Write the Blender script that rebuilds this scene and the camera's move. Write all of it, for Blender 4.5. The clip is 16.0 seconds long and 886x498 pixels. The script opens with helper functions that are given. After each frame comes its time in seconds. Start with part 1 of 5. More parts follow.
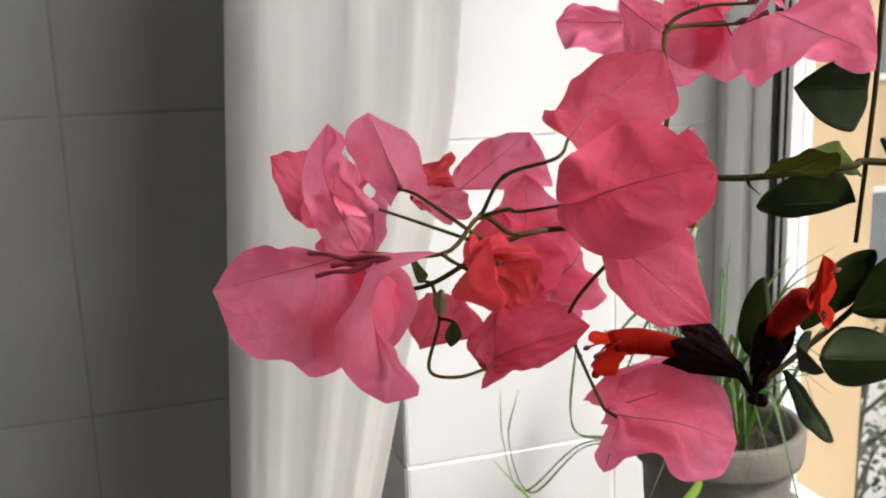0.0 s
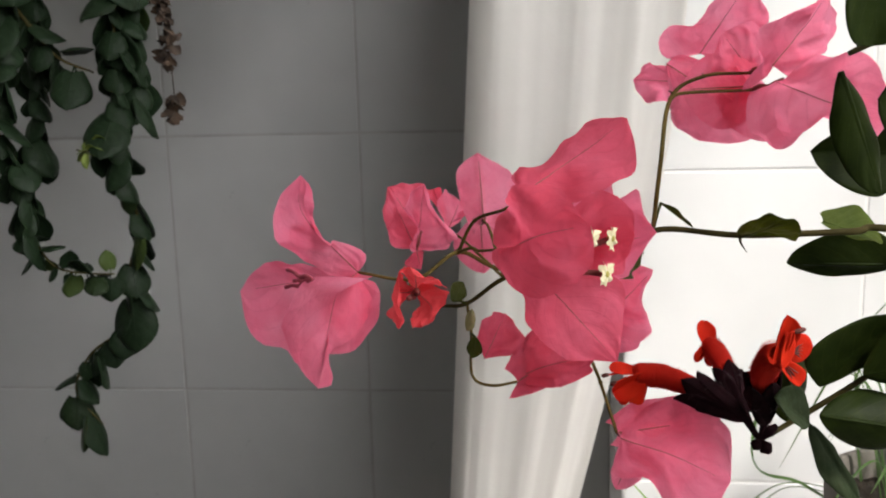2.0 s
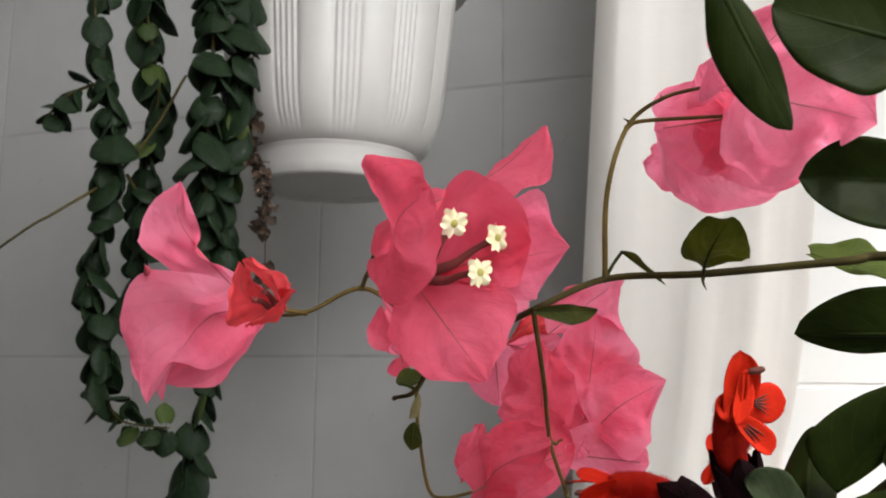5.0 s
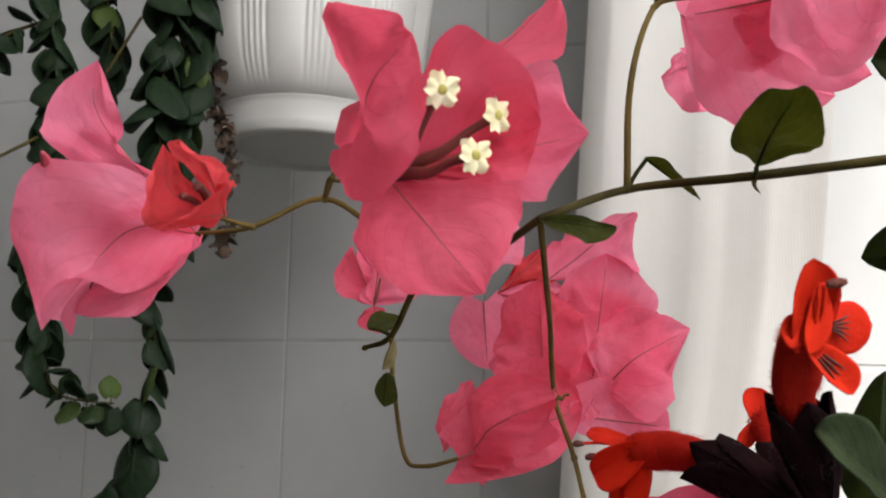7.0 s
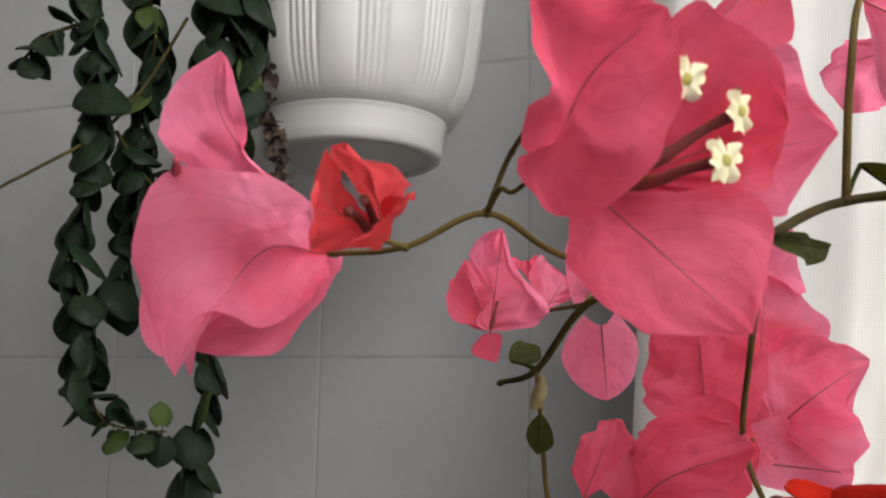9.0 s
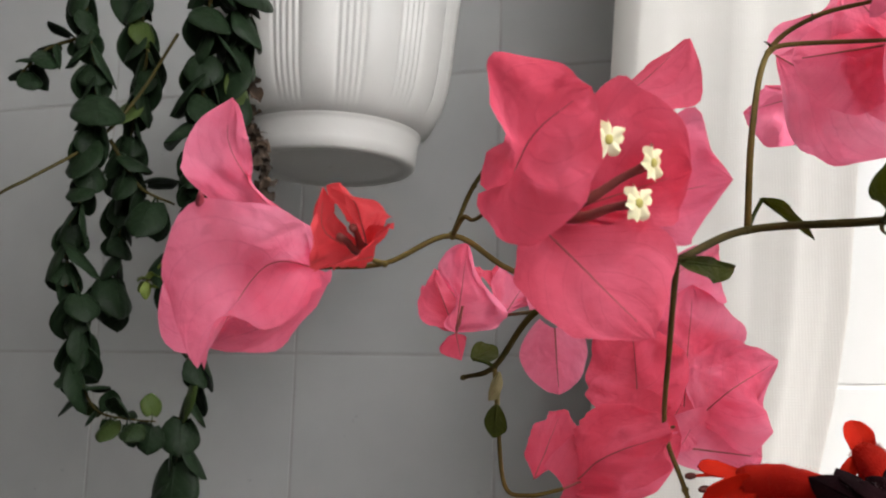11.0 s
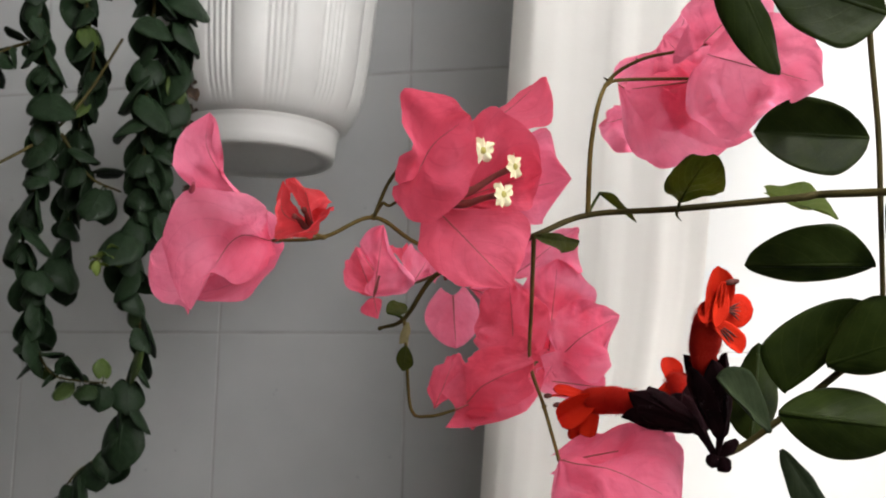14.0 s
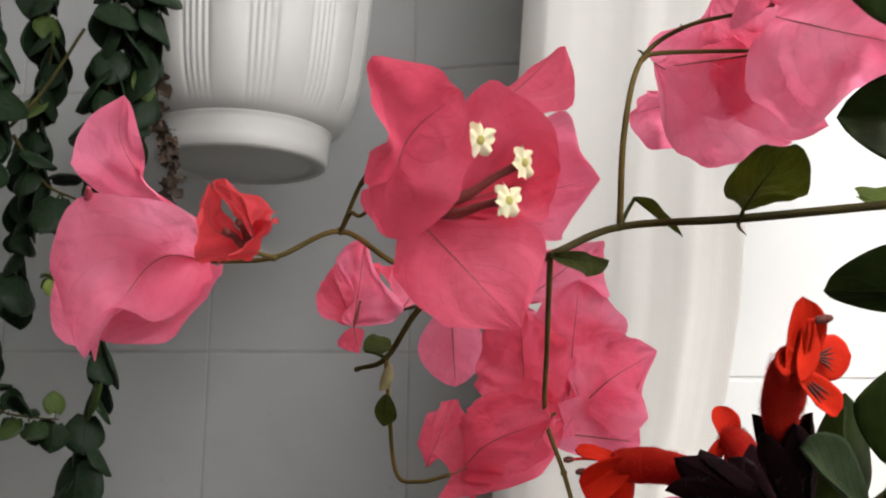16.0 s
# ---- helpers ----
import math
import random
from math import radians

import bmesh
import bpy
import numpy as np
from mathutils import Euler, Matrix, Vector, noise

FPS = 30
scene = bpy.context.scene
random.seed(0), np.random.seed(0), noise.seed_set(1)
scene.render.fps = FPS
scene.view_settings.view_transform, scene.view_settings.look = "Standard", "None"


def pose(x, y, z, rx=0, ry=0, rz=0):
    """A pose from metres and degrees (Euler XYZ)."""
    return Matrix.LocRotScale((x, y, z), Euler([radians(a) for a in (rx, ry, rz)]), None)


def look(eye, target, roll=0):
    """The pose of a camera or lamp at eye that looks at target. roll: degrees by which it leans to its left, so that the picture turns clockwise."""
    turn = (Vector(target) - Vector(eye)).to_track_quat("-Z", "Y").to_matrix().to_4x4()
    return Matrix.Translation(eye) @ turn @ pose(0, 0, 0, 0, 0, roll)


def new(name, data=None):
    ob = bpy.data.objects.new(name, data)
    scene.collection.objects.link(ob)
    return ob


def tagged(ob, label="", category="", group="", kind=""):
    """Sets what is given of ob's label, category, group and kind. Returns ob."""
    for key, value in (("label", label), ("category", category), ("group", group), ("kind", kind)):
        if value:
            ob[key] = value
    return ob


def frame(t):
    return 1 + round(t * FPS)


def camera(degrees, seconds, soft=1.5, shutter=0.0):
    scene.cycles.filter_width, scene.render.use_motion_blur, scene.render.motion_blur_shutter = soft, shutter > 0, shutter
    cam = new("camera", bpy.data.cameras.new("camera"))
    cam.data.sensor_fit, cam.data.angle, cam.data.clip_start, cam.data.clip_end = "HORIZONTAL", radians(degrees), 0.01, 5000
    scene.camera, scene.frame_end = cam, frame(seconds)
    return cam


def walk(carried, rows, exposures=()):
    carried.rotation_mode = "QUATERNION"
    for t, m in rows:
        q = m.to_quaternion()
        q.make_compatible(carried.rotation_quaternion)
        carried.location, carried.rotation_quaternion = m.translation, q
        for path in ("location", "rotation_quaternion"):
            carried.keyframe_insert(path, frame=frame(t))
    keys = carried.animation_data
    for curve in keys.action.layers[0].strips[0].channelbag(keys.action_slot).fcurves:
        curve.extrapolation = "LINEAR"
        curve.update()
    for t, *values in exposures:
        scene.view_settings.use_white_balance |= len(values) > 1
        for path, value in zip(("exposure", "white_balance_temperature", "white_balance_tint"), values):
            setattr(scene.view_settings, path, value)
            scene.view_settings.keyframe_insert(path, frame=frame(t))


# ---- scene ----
cam = camera(49.4, 16.0, 1.9)
cam.data.dof.use_dof, cam.data.dof.focus_distance, cam.data.dof.aperture_fstop = True, 0.28, 42
PATH = [
    (0, (0.051, 0.187, 1.548), (0.644, 2.053, 1.141), -1.8),
    (0.5, (0.11, 0.158, 1.551), (0.424, 2.092, 1.147), -1.4),
    (1, (0.148, 0.15, 1.544), (0.238, 2.112, 1.167), -0.8),
    (1.5, (0.158, 0.134, 1.564), (0.066, 2.091, 1.165), -1.7),
    (2, (0.164, 0.119, 1.563), (-0.036, 2.074, 1.192), -1.5),
    (2.5, (0.175, 0.112, 1.557), (-0.094, 2.078, 1.304), -1.9),
    (3, (0.189, 0.113, 1.519), (-0.123, 2.088, 1.577), -0.3),
    (3.2, (0.199, 0.114, 1.493), (-0.127, 2.079, 1.675), 1.1),
    (5.5, (0.257, 0.205, 1.47), (-0.495, 2.036, 1.762), 0.6),
    (6, (0.257, 0.222, 1.462), (-0.476, 2.06, 1.753), 1.8),
    (6.5, (0.246, 0.231, 1.462), (-0.46, 2.08, 1.754), 1.4),
    (7, (0.234, 0.234, 1.461), (-0.427, 2.098, 1.757), 1.1),
    (7.5, (0.231, 0.238, 1.459), (-0.439, 2.099, 1.759), 1.8),
    (8, (0.217, 0.237, 1.459), (-0.429, 2.104, 1.772), 1.3),
    (8.5, (0.194, 0.248, 1.461), (-0.464, 2.105, 1.804), 1.3),
    (9, (0.19, 0.253, 1.468), (-0.469, 2.115, 1.783), 0.9),
    (9.5, (0.198, 0.25, 1.47), (-0.455, 2.115, 1.776), 0.8),
    (11.8, (0.206, 0.188, 1.465), (-0.36, 2.08, 1.781), 0.9),
    (12, (0.209, 0.18, 1.467), (-0.35, 2.078, 1.761), 0.5),
    (12.5, (0.217, 0.166, 1.457), (-0.299, 2.072, 1.774), 1.3),
    (13, (0.222, 0.145, 1.455), (-0.254, 2.064, 1.759), 0.5),
    (13.5, (0.221, 0.141, 1.453), (-0.212, 2.07, 1.755), 0.7),
    (14, (0.222, 0.143, 1.45), (-0.203, 2.074, 1.747), 0.9),
    (14.5, (0.221, 0.161, 1.449), (-0.208, 2.089, 1.761), 1.4),
    (15, (0.21, 0.181, 1.461), (-0.209, 2.114, 1.758), 0.5),
    (15.5, (0.209, 0.198, 1.466), (-0.223, 2.128, 1.766), 0.3),
    (16, (0.213, 0.211, 1.464), (-0.238, 2.134, 1.777), 0.8),
]
walk(cam, [(t, look(eye, target, roll)) for t, eye, target, roll in PATH], ((0, -0.50), (0.5, -0.60), (1.0, -0.63), (2.0, -0.46), (3.2, -0.30), (5.0, -0.28), (8.0, -0.34), (9.0, -0.30), (12.0, -0.29), (14.5, -0.29), (16, -0.36)))

# ---- light ----
SUN_EL, SUN_AZ = radians(48), radians(150)
world = bpy.data.worlds.new("world")
scene.world = world
world.use_nodes = True
wn = world.node_tree
sky = wn.nodes.new("ShaderNodeTexSky")
sky.sky_type, sky.sun_disc, sky.sun_elevation, sky.sun_rotation = "NISHITA", False, SUN_EL, SUN_AZ
wn.links.new(sky.outputs[0], wn.nodes["Background"].inputs[0])
wn.nodes["Background"].inputs[1].default_value = 0.15
sun = new("sun", bpy.data.lights.new("sun", "SUN"))
sun.data.energy, sun.data.angle, sun.data.color = 5.0, radians(7), (1.0, 0.955, 0.90)
sun.matrix_world = look((3, -2, 4), (3 - math.sin(SUN_AZ) * math.cos(SUN_EL), -2 - math.cos(SUN_AZ) * math.cos(SUN_EL), 4 - math.sin(SUN_EL)))
daylight = new("window_daylight", bpy.data.lights.new("window_daylight", "AREA"))
daylight.data.shape, daylight.data.size, daylight.data.size_y = "RECTANGLE", 1.25, 0.6
daylight.data.energy, daylight.data.color = 20.0, (1.0, 0.99, 0.975)
daylight.matrix_world = look((0.545, -0.16, 2.05), (-0.5, -0.08, 2.42))


# ---- materials ----
def material(name):
    m = bpy.data.materials.new(name)
    m.use_nodes = True
    return m, m.node_tree.nodes, m.node_tree.links, m.node_tree.nodes["Principled BSDF"]


def noisy(name, dark, light, scale=20, rough=(0.4, 0.6), bump=0.1, fine=200, metal=0.0, spec=0.5, distance=0.001, detail=6):
    """A surface with blotches at one scale, grain and relief at a finer one."""
    m, n, l, p = material(name)
    tc = n.new("ShaderNodeTexCoord")
    a, b = n.new("ShaderNodeTexNoise"), n.new("ShaderNodeTexNoise")
    a.inputs["Scale"].default_value, a.inputs["Detail"].default_value = scale, detail
    b.inputs["Scale"].default_value, b.inputs["Detail"].default_value = fine, 4
    for t in (a, b):
        t.noise_dimensions = "4D"
        t.inputs["W"].default_value = 1.37
        l.new(tc.outputs["Object"], t.inputs["Vector"])
    mix = n.new("ShaderNodeMix")
    mix.data_type = "RGBA"
    mix.inputs[6].default_value, mix.inputs[7].default_value = (*dark, 1), (*light, 1)
    ramp = n.new("ShaderNodeMapRange")
    ramp.inputs["From Min"].default_value, ramp.inputs["From Max"].default_value = 0.3, 0.7
    l.new(a.outputs["Fac"], ramp.inputs["Value"])
    l.new(ramp.outputs["Result"], mix.inputs[0])
    l.new(mix.outputs[2], p.inputs["Base Color"])
    r = n.new("ShaderNodeMapRange")
    r.inputs["To Min"].default_value, r.inputs["To Max"].default_value = rough
    l.new(b.outputs["Fac"], r.inputs["Value"])
    l.new(r.outputs["Result"], p.inputs["Roughness"])
    bm_ = n.new("ShaderNodeBump")
    bm_.inputs["Strength"].default_value, bm_.inputs["Distance"].default_value = bump, distance
    l.new(b.outputs["Fac"], bm_.inputs["Height"])
    l.new(bm_.outputs["Normal"], p.inputs["Normal"])
    p.inputs["Metallic"].default_value = metal
    p.inputs["Specular IOR Level"].default_value = spec
    return m


def sheet(name, base, deep, through_colour, share, rough=0.5, veins=0.35, ribs=7.0, slant=0.55, spec=0.3, vein_colour=None, blotch=70.0, wrinkle=75.0, relief=0.4):
    """A thin living sheet (bract or leaf) that lets light through, with side veins laid out along its own length and breadth."""
    m, n, l, p = material(name)
    tc = n.new("ShaderNodeTexCoord")
    uv = n.new("ShaderNodeSeparateXYZ")
    l.new(tc.outputs["UV"], uv.inputs[0])

    def math_(op, a, b=None, clamp=False):
        q = n.new("ShaderNodeMath")
        q.operation, q.use_clamp = op, clamp
        for k, v in enumerate((a, b)):
            if v is None:
                continue
            if isinstance(v, (int, float)):
                q.inputs[k].default_value = v
            else:
                l.new(v, q.inputs[k])
        return q.outputs[0]

    warp = n.new("ShaderNodeTexNoise")
    warp.inputs["Scale"].default_value, warp.inputs["Detail"].default_value = 70, 3
    l.new(tc.outputs["Object"], warp.inputs["Vector"])
    across = math_("ABSOLUTE", math_("SUBTRACT", uv.outputs[0], 0.5))
    run = math_("SUBTRACT", uv.outputs[1], math_("MULTIPLY", math_("POWER", across, 1.2), slant * 2))
    run = math_("ADD", run, math_("MULTIPLY", warp.outputs["Fac"], 0.09))
    saw = math_("ABSOLUTE", math_("SUBTRACT", math_("FRACT", math_("MULTIPLY", run, ribs)), 0.5))
    line = math_("SUBTRACT", 1.0, math_("MULTIPLY", saw, 14.0), True)
    net = n.new("ShaderNodeTexVoronoi")
    net.feature = "DISTANCE_TO_EDGE"
    net.inputs["Scale"].default_value = 420
    l.new(tc.outputs["Object"], net.inputs["Vector"])
    mesh_line = math_("SUBTRACT", 1.0, math_("MULTIPLY", net.outputs["Distance"], 14.0), True)
    vein = math_("MULTIPLY", math_("ADD", line, math_("MULTIPLY", mesh_line, 0.35)), veins, True)
    soft = n.new("ShaderNodeTexNoise")
    soft.inputs["Scale"].default_value, soft.inputs["Detail"].default_value = blotch, 5
    l.new(tc.outputs["Object"], soft.inputs["Vector"])
    spread = n.new("ShaderNodeMapRange")
    spread.inputs["From Min"].default_value, spread.inputs["From Max"].default_value = 0.32, 0.68
    l.new(soft.outputs["Fac"], spread.inputs["Value"])
    mix = n.new("ShaderNodeMix")
    mix.data_type = "RGBA"
    mix.inputs[6].default_value, mix.inputs[7].default_value = (*base, 1), (*deep, 1)
    l.new(spread.outputs["Result"], mix.inputs[0])
    mix2 = n.new("ShaderNodeMix")
    mix2.data_type = "RGBA"
    l.new(vein, mix2.inputs[0])
    l.new(mix.outputs[2], mix2.inputs[6])
    mix2.inputs[7].default_value = (*(vein_colour or [c * 0.7 for c in deep]), 1)
    l.new(mix2.outputs[2], p.inputs["Base Color"])
    p.inputs["Roughness"].default_value, p.inputs["Specular IOR Level"].default_value = rough, spec
    grain = n.new("ShaderNodeTexNoise")
    grain.inputs["Scale"].default_value, grain.inputs["Detail"].default_value = 260, 5
    l.new(tc.outputs["Object"], grain.inputs["Vector"])
    crease = n.new("ShaderNodeTexNoise")
    crease.inputs["Scale"].default_value, crease.inputs["Detail"].default_value, crease.inputs["Distortion"].default_value = wrinkle, 2, 0.3
    l.new(tc.outputs["Object"], crease.inputs["Vector"])
    height = math_("ADD", math_("MULTIPLY", grain.outputs["Fac"], 0.5), math_("MULTIPLY", vein, 0.9))
    height = math_("ADD", height, math_("MULTIPLY", crease.outputs["Fac"], 3.2))
    height = math_("ADD", height, math_("MULTIPLY", saw, 0.25))
    bump = n.new("ShaderNodeBump")
    bump.inputs["Strength"].default_value, bump.inputs["Distance"].default_value = relief, 0.0012
    l.new(height, bump.inputs["Height"])
    l.new(bump.outputs["Normal"], p.inputs["Normal"])
    tr = n.new("ShaderNodeBsdfTranslucent")
    tint = n.new("ShaderNodeMix")
    tint.data_type, tint.blend_type = "RGBA", "MULTIPLY"
    tint.inputs[0].default_value = 1
    l.new(mix2.outputs[2], tint.inputs[6])
    tint.inputs[7].default_value = (*through_colour, 1)
    l.new(tint.outputs[2], tr.inputs["Color"])
    l.new(bump.outputs["Normal"], tr.inputs["Normal"])
    both = n.new("ShaderNodeMixShader")
    both.inputs[0].default_value = share
    l.new(p.outputs[0], both.inputs[1])
    l.new(tr.outputs[0], both.inputs[2])
    l.new(both.outputs[0], n["Material Output"].inputs["Surface"])
    return m


PINK = sheet("bract_pink", (0.965, 0.325, 0.485), (0.92, 0.18, 0.31), (1.0, 1.0, 1.0), 0.66, 0.6, 0.13, spec=0.15, relief=0.5, blotch=48, wrinkle=125)
ROSE = sheet("bract_rose", (0.90, 0.17, 0.275), (0.79, 0.095, 0.165), (1.0, 1.0, 1.0), 0.62, 0.6, 0.13, spec=0.15, relief=0.5, blotch=48, wrinkle=125)
CORAL = sheet("bract_coral", (0.84, 0.115, 0.135), (0.74, 0.065, 0.08), (1.0, 1.0, 1.0), 0.55, 0.55, 0.1, spec=0.2)
RIB = noisy("midrib", (0.26, 0.06, 0.05), (0.46, 0.13, 0.11), 60, (0.5, 0.7), 0.1, 900)
STEM = noisy("stem_green_brown", (0.030, 0.025, 0.008), (0.068, 0.054, 0.016), 90, (0.6, 0.8), 0.4, 1200, distance=0.0004, spec=0.1)
TWIG = noisy("twig_olive", (0.075, 0.055, 0.014), (0.16, 0.11, 0.03), 120, (0.6, 0.8), 0.4, 1200, distance=0.0003, spec=0.12)
BARK = noisy("twig_olive_dark", (0.050, 0.040, 0.011), (0.105, 0.080, 0.022), 110, (0.6, 0.8), 0.4, 1200, distance=0.0003, spec=0.1)
LEAF = sheet("leaf_bougainvillea", (0.048, 0.056, 0.012), (0.030, 0.038, 0.008), (1.8, 1.8, 0.5), 0.25, 0.5, 0.25, 6.0, 0.6, 0.06, (0.10, 0.13, 0.04))
WAXY = sheet("leaf_waxy", (0.021, 0.033, 0.006), (0.011, 0.018, 0.003), (2.0, 1.8, 0.45), 0.27, 0.42, 0.12, 5.0, 0.5, 0.07, (0.055, 0.075, 0.02), 90, relief=0.2)
DOWNY = sheet("leaf_downy_underside", (0.036, 0.050, 0.024), (0.020, 0.032, 0.013), (1.4, 1.5, 0.9), 0.2, 0.7, 0.15, 6.0, 0.5, 0.1, (0.09, 0.11, 0.06), 150)
TUBE = noisy("floral_tube", (0.13, 0.030, 0.028), (0.23, 0.062, 0.05), 150, (0.6, 0.8), 0.3, 1500, distance=0.0003)
ANTHER = noisy("stamen_rose", (0.36, 0.05, 0.085), (0.52, 0.10, 0.14), 200, (0.6, 0.8), 0.2, 900, distance=0.0003, spec=0.15)
CREAM = noisy("flower_cream", (0.70, 0.63, 0.37), (0.80, 0.75, 0.54), 200, (0.5, 0.65), 0.2, 1200, distance=0.0003)
EYE_M = noisy("flower_throat", (0.36, 0.31, 0.06), (0.50, 0.44, 0.12), 300, (0.6, 0.7), 0.1, 900)
GLAZE = noisy("tile_glaze", (0.34, 0.343, 0.345), (0.40, 0.403, 0.405), 9, (0.2, 0.42), 0.06, 14, distance=0.002, spec=0.6)
GLAZE_WHITE = noisy("tile_glaze_white", (0.70, 0.702, 0.70), (0.76, 0.762, 0.76), 9, (0.16, 0.30), 0.12, 28, distance=0.002)
GROUT = noisy("grout", (0.29, 0.287, 0.28), (0.36, 0.355, 0.345), 30, (0.8, 0.95), 0.4, 400)
GROUT_WHITE = noisy("grout_white", (0.74, 0.735, 0.725), (0.79, 0.785, 0.775), 30, (0.8, 0.95), 0.3, 400)
PLASTER = noisy("plaster_white", (0.70, 0.69, 0.66), (0.78, 0.77, 0.74), 4, (0.8, 0.9), 0.2, 150)
WALL_PAINT = noisy("wall_paint", (0.62, 0.61, 0.59), (0.68, 0.67, 0.65), 3, (0.7, 0.9), 0.2, 120)
FLOOR_M = noisy("floor_tile", (0.09, 0.075, 0.06), (0.14, 0.12, 0.095), 5, (0.3, 0.5), 0.1, 80)
PVC = noisy("window_plastic", (0.82, 0.825, 0.83), (0.86, 0.86, 0.86), 12, (0.25, 0.4), 0.05, 300)
SILL = noisy("sill_stone", (0.27, 0.26, 0.25), (0.36, 0.35, 0.33), 25, (0.4, 0.6), 0.1, 300)
RUBBER = noisy("rubber_black", (0.012, 0.012, 0.013), (0.025, 0.025, 0.026), 60, (0.6, 0.8), 0.1, 600)
POT = noisy("pot_white_plastic", (0.40, 0.392, 0.38), (0.455, 0.446, 0.434), 14, (0.32, 0.5), 0.15, 220, distance=0.0006)
BEIGE = noisy("facade_beige", (0.52, 0.36, 0.19), (0.62, 0.45, 0.26), 7, (0.85, 0.95), 0.4, 90)


# ---- mesh helpers ----
def part(name, bm, mats, parent=None, label="", smooth=True):
    me = bpy.data.meshes.new(name)
    bmesh.ops.recalc_face_normals(bm, faces=bm.faces)
    bm.to_mesh(me)
    bm.free()
    for m in (mats if isinstance(mats, (list, tuple)) else [mats]):
        me.materials.append(m)
    if smooth:
        me.polygons.foreach_set("use_smooth", [True] * len(me.polygons))
    ob = new(name, me)
    if parent:
        ob.parent = parent
        ob.matrix_parent_inverse = Matrix.Translation(-parent.location)
    if label:
        ob["label"] = label
    return ob


def box(bm, lo, hi, bevel=0.0, mat=0):
    vs = [bm.verts.new((x, y, z)) for x in (lo[0], hi[0]) for y in (lo[1], hi[1]) for z in (lo[2], hi[2])]
    fs = [bm.faces.new([vs[i] for i in q]) for q in ((0, 1, 3, 2), (4, 6, 7, 5), (0, 4, 5, 1), (2, 3, 7, 6), (0, 2, 6, 4), (1, 5, 7, 3))]
    for f in fs:
        f.material_index = mat
    if bevel:
        es = list({e for f in fs for e in f.edges})
        bmesh.ops.bevel(bm, geom=es, offset=bevel, segments=2, affect="EDGES", profile=0.6)


def smooth_line(points, steps=6):
    """A Catmull-Rom line through the points."""
    P = [Vector(p) for p in points]
    P = [P[0] * 2 - P[1]] + P + [P[-1] * 2 - P[-2]]
    out = []
    for a, b, c, d in zip(P, P[1:], P[2:], P[3:]):
        for k in range(steps):
            t = k / steps
            out.append(0.5 * (2 * b + (c - a) * t + (2 * a - 5 * b + 4 * c - d) * t * t + (3 * b - a - 3 * c + d) * t ** 3))
    return out + [P[-2]]


def tube(bm, points, radii, sides=8, mat=0, steps=6, jitter=0.0):
    """A round stem along a smooth line through the points; the radii are spread evenly along it."""
    line = smooth_line(points, steps) if steps else [Vector(p) for p in points]
    rings, n = [], len(line)
    side = None
    for i, p in enumerate(line):
        way = (line[min(i + 1, n - 1)] - line[max(i - 1, 0)]).normalized()
        side = (way.orthogonal() if side is None else side - way * side.dot(way)).normalized()
        other = way.cross(side)
        f = i / (n - 1) * (len(radii) - 1)
        k = min(int(f), len(radii) - 2)
        r = radii[k] * (1 - f + k) + radii[k + 1] * (f - k)
        r *= 1 + jitter * noise.noise(p * 400)
        rings.append([bm.verts.new(p + (side * math.cos(a) + other * math.sin(a)) * r) for a in (2 * math.pi * j / sides for j in range(sides))])
    for a, b in zip(rings, rings[1:]):
        for j in range(sides):
            bm.faces.new((a[j], a[(j + 1) % sides], b[(j + 1) % sides], b[j])).material_index = mat
    for r in (rings[0][::-1], rings[-1]):
        bm.faces.new(r).material_index = mat
    return line


def lathe(bm, profile, sides=64, centre=(0, 0, 0), flutes=None, mat=0):
    """Turns a profile of (radius, height) round the vertical; flutes(angle, height) scales the radius."""
    c = Vector(centre)
    rings = []
    for r, z in profile:
        ring = []
        for j in range(sides):
            a = 2 * math.pi * j / sides
            q = r * (flutes(a, z) if flutes else 1)
            ring.append(bm.verts.new(c + Vector((q * math.cos(a), q * math.sin(a), z))))
        rings.append(ring)
    for a, b in zip(rings, rings[1:]):
        for j in range(sides):
            bm.faces.new((a[j], a[(j + 1) % sides], b[(j + 1) % sides], b[j])).material_index = mat
    return rings


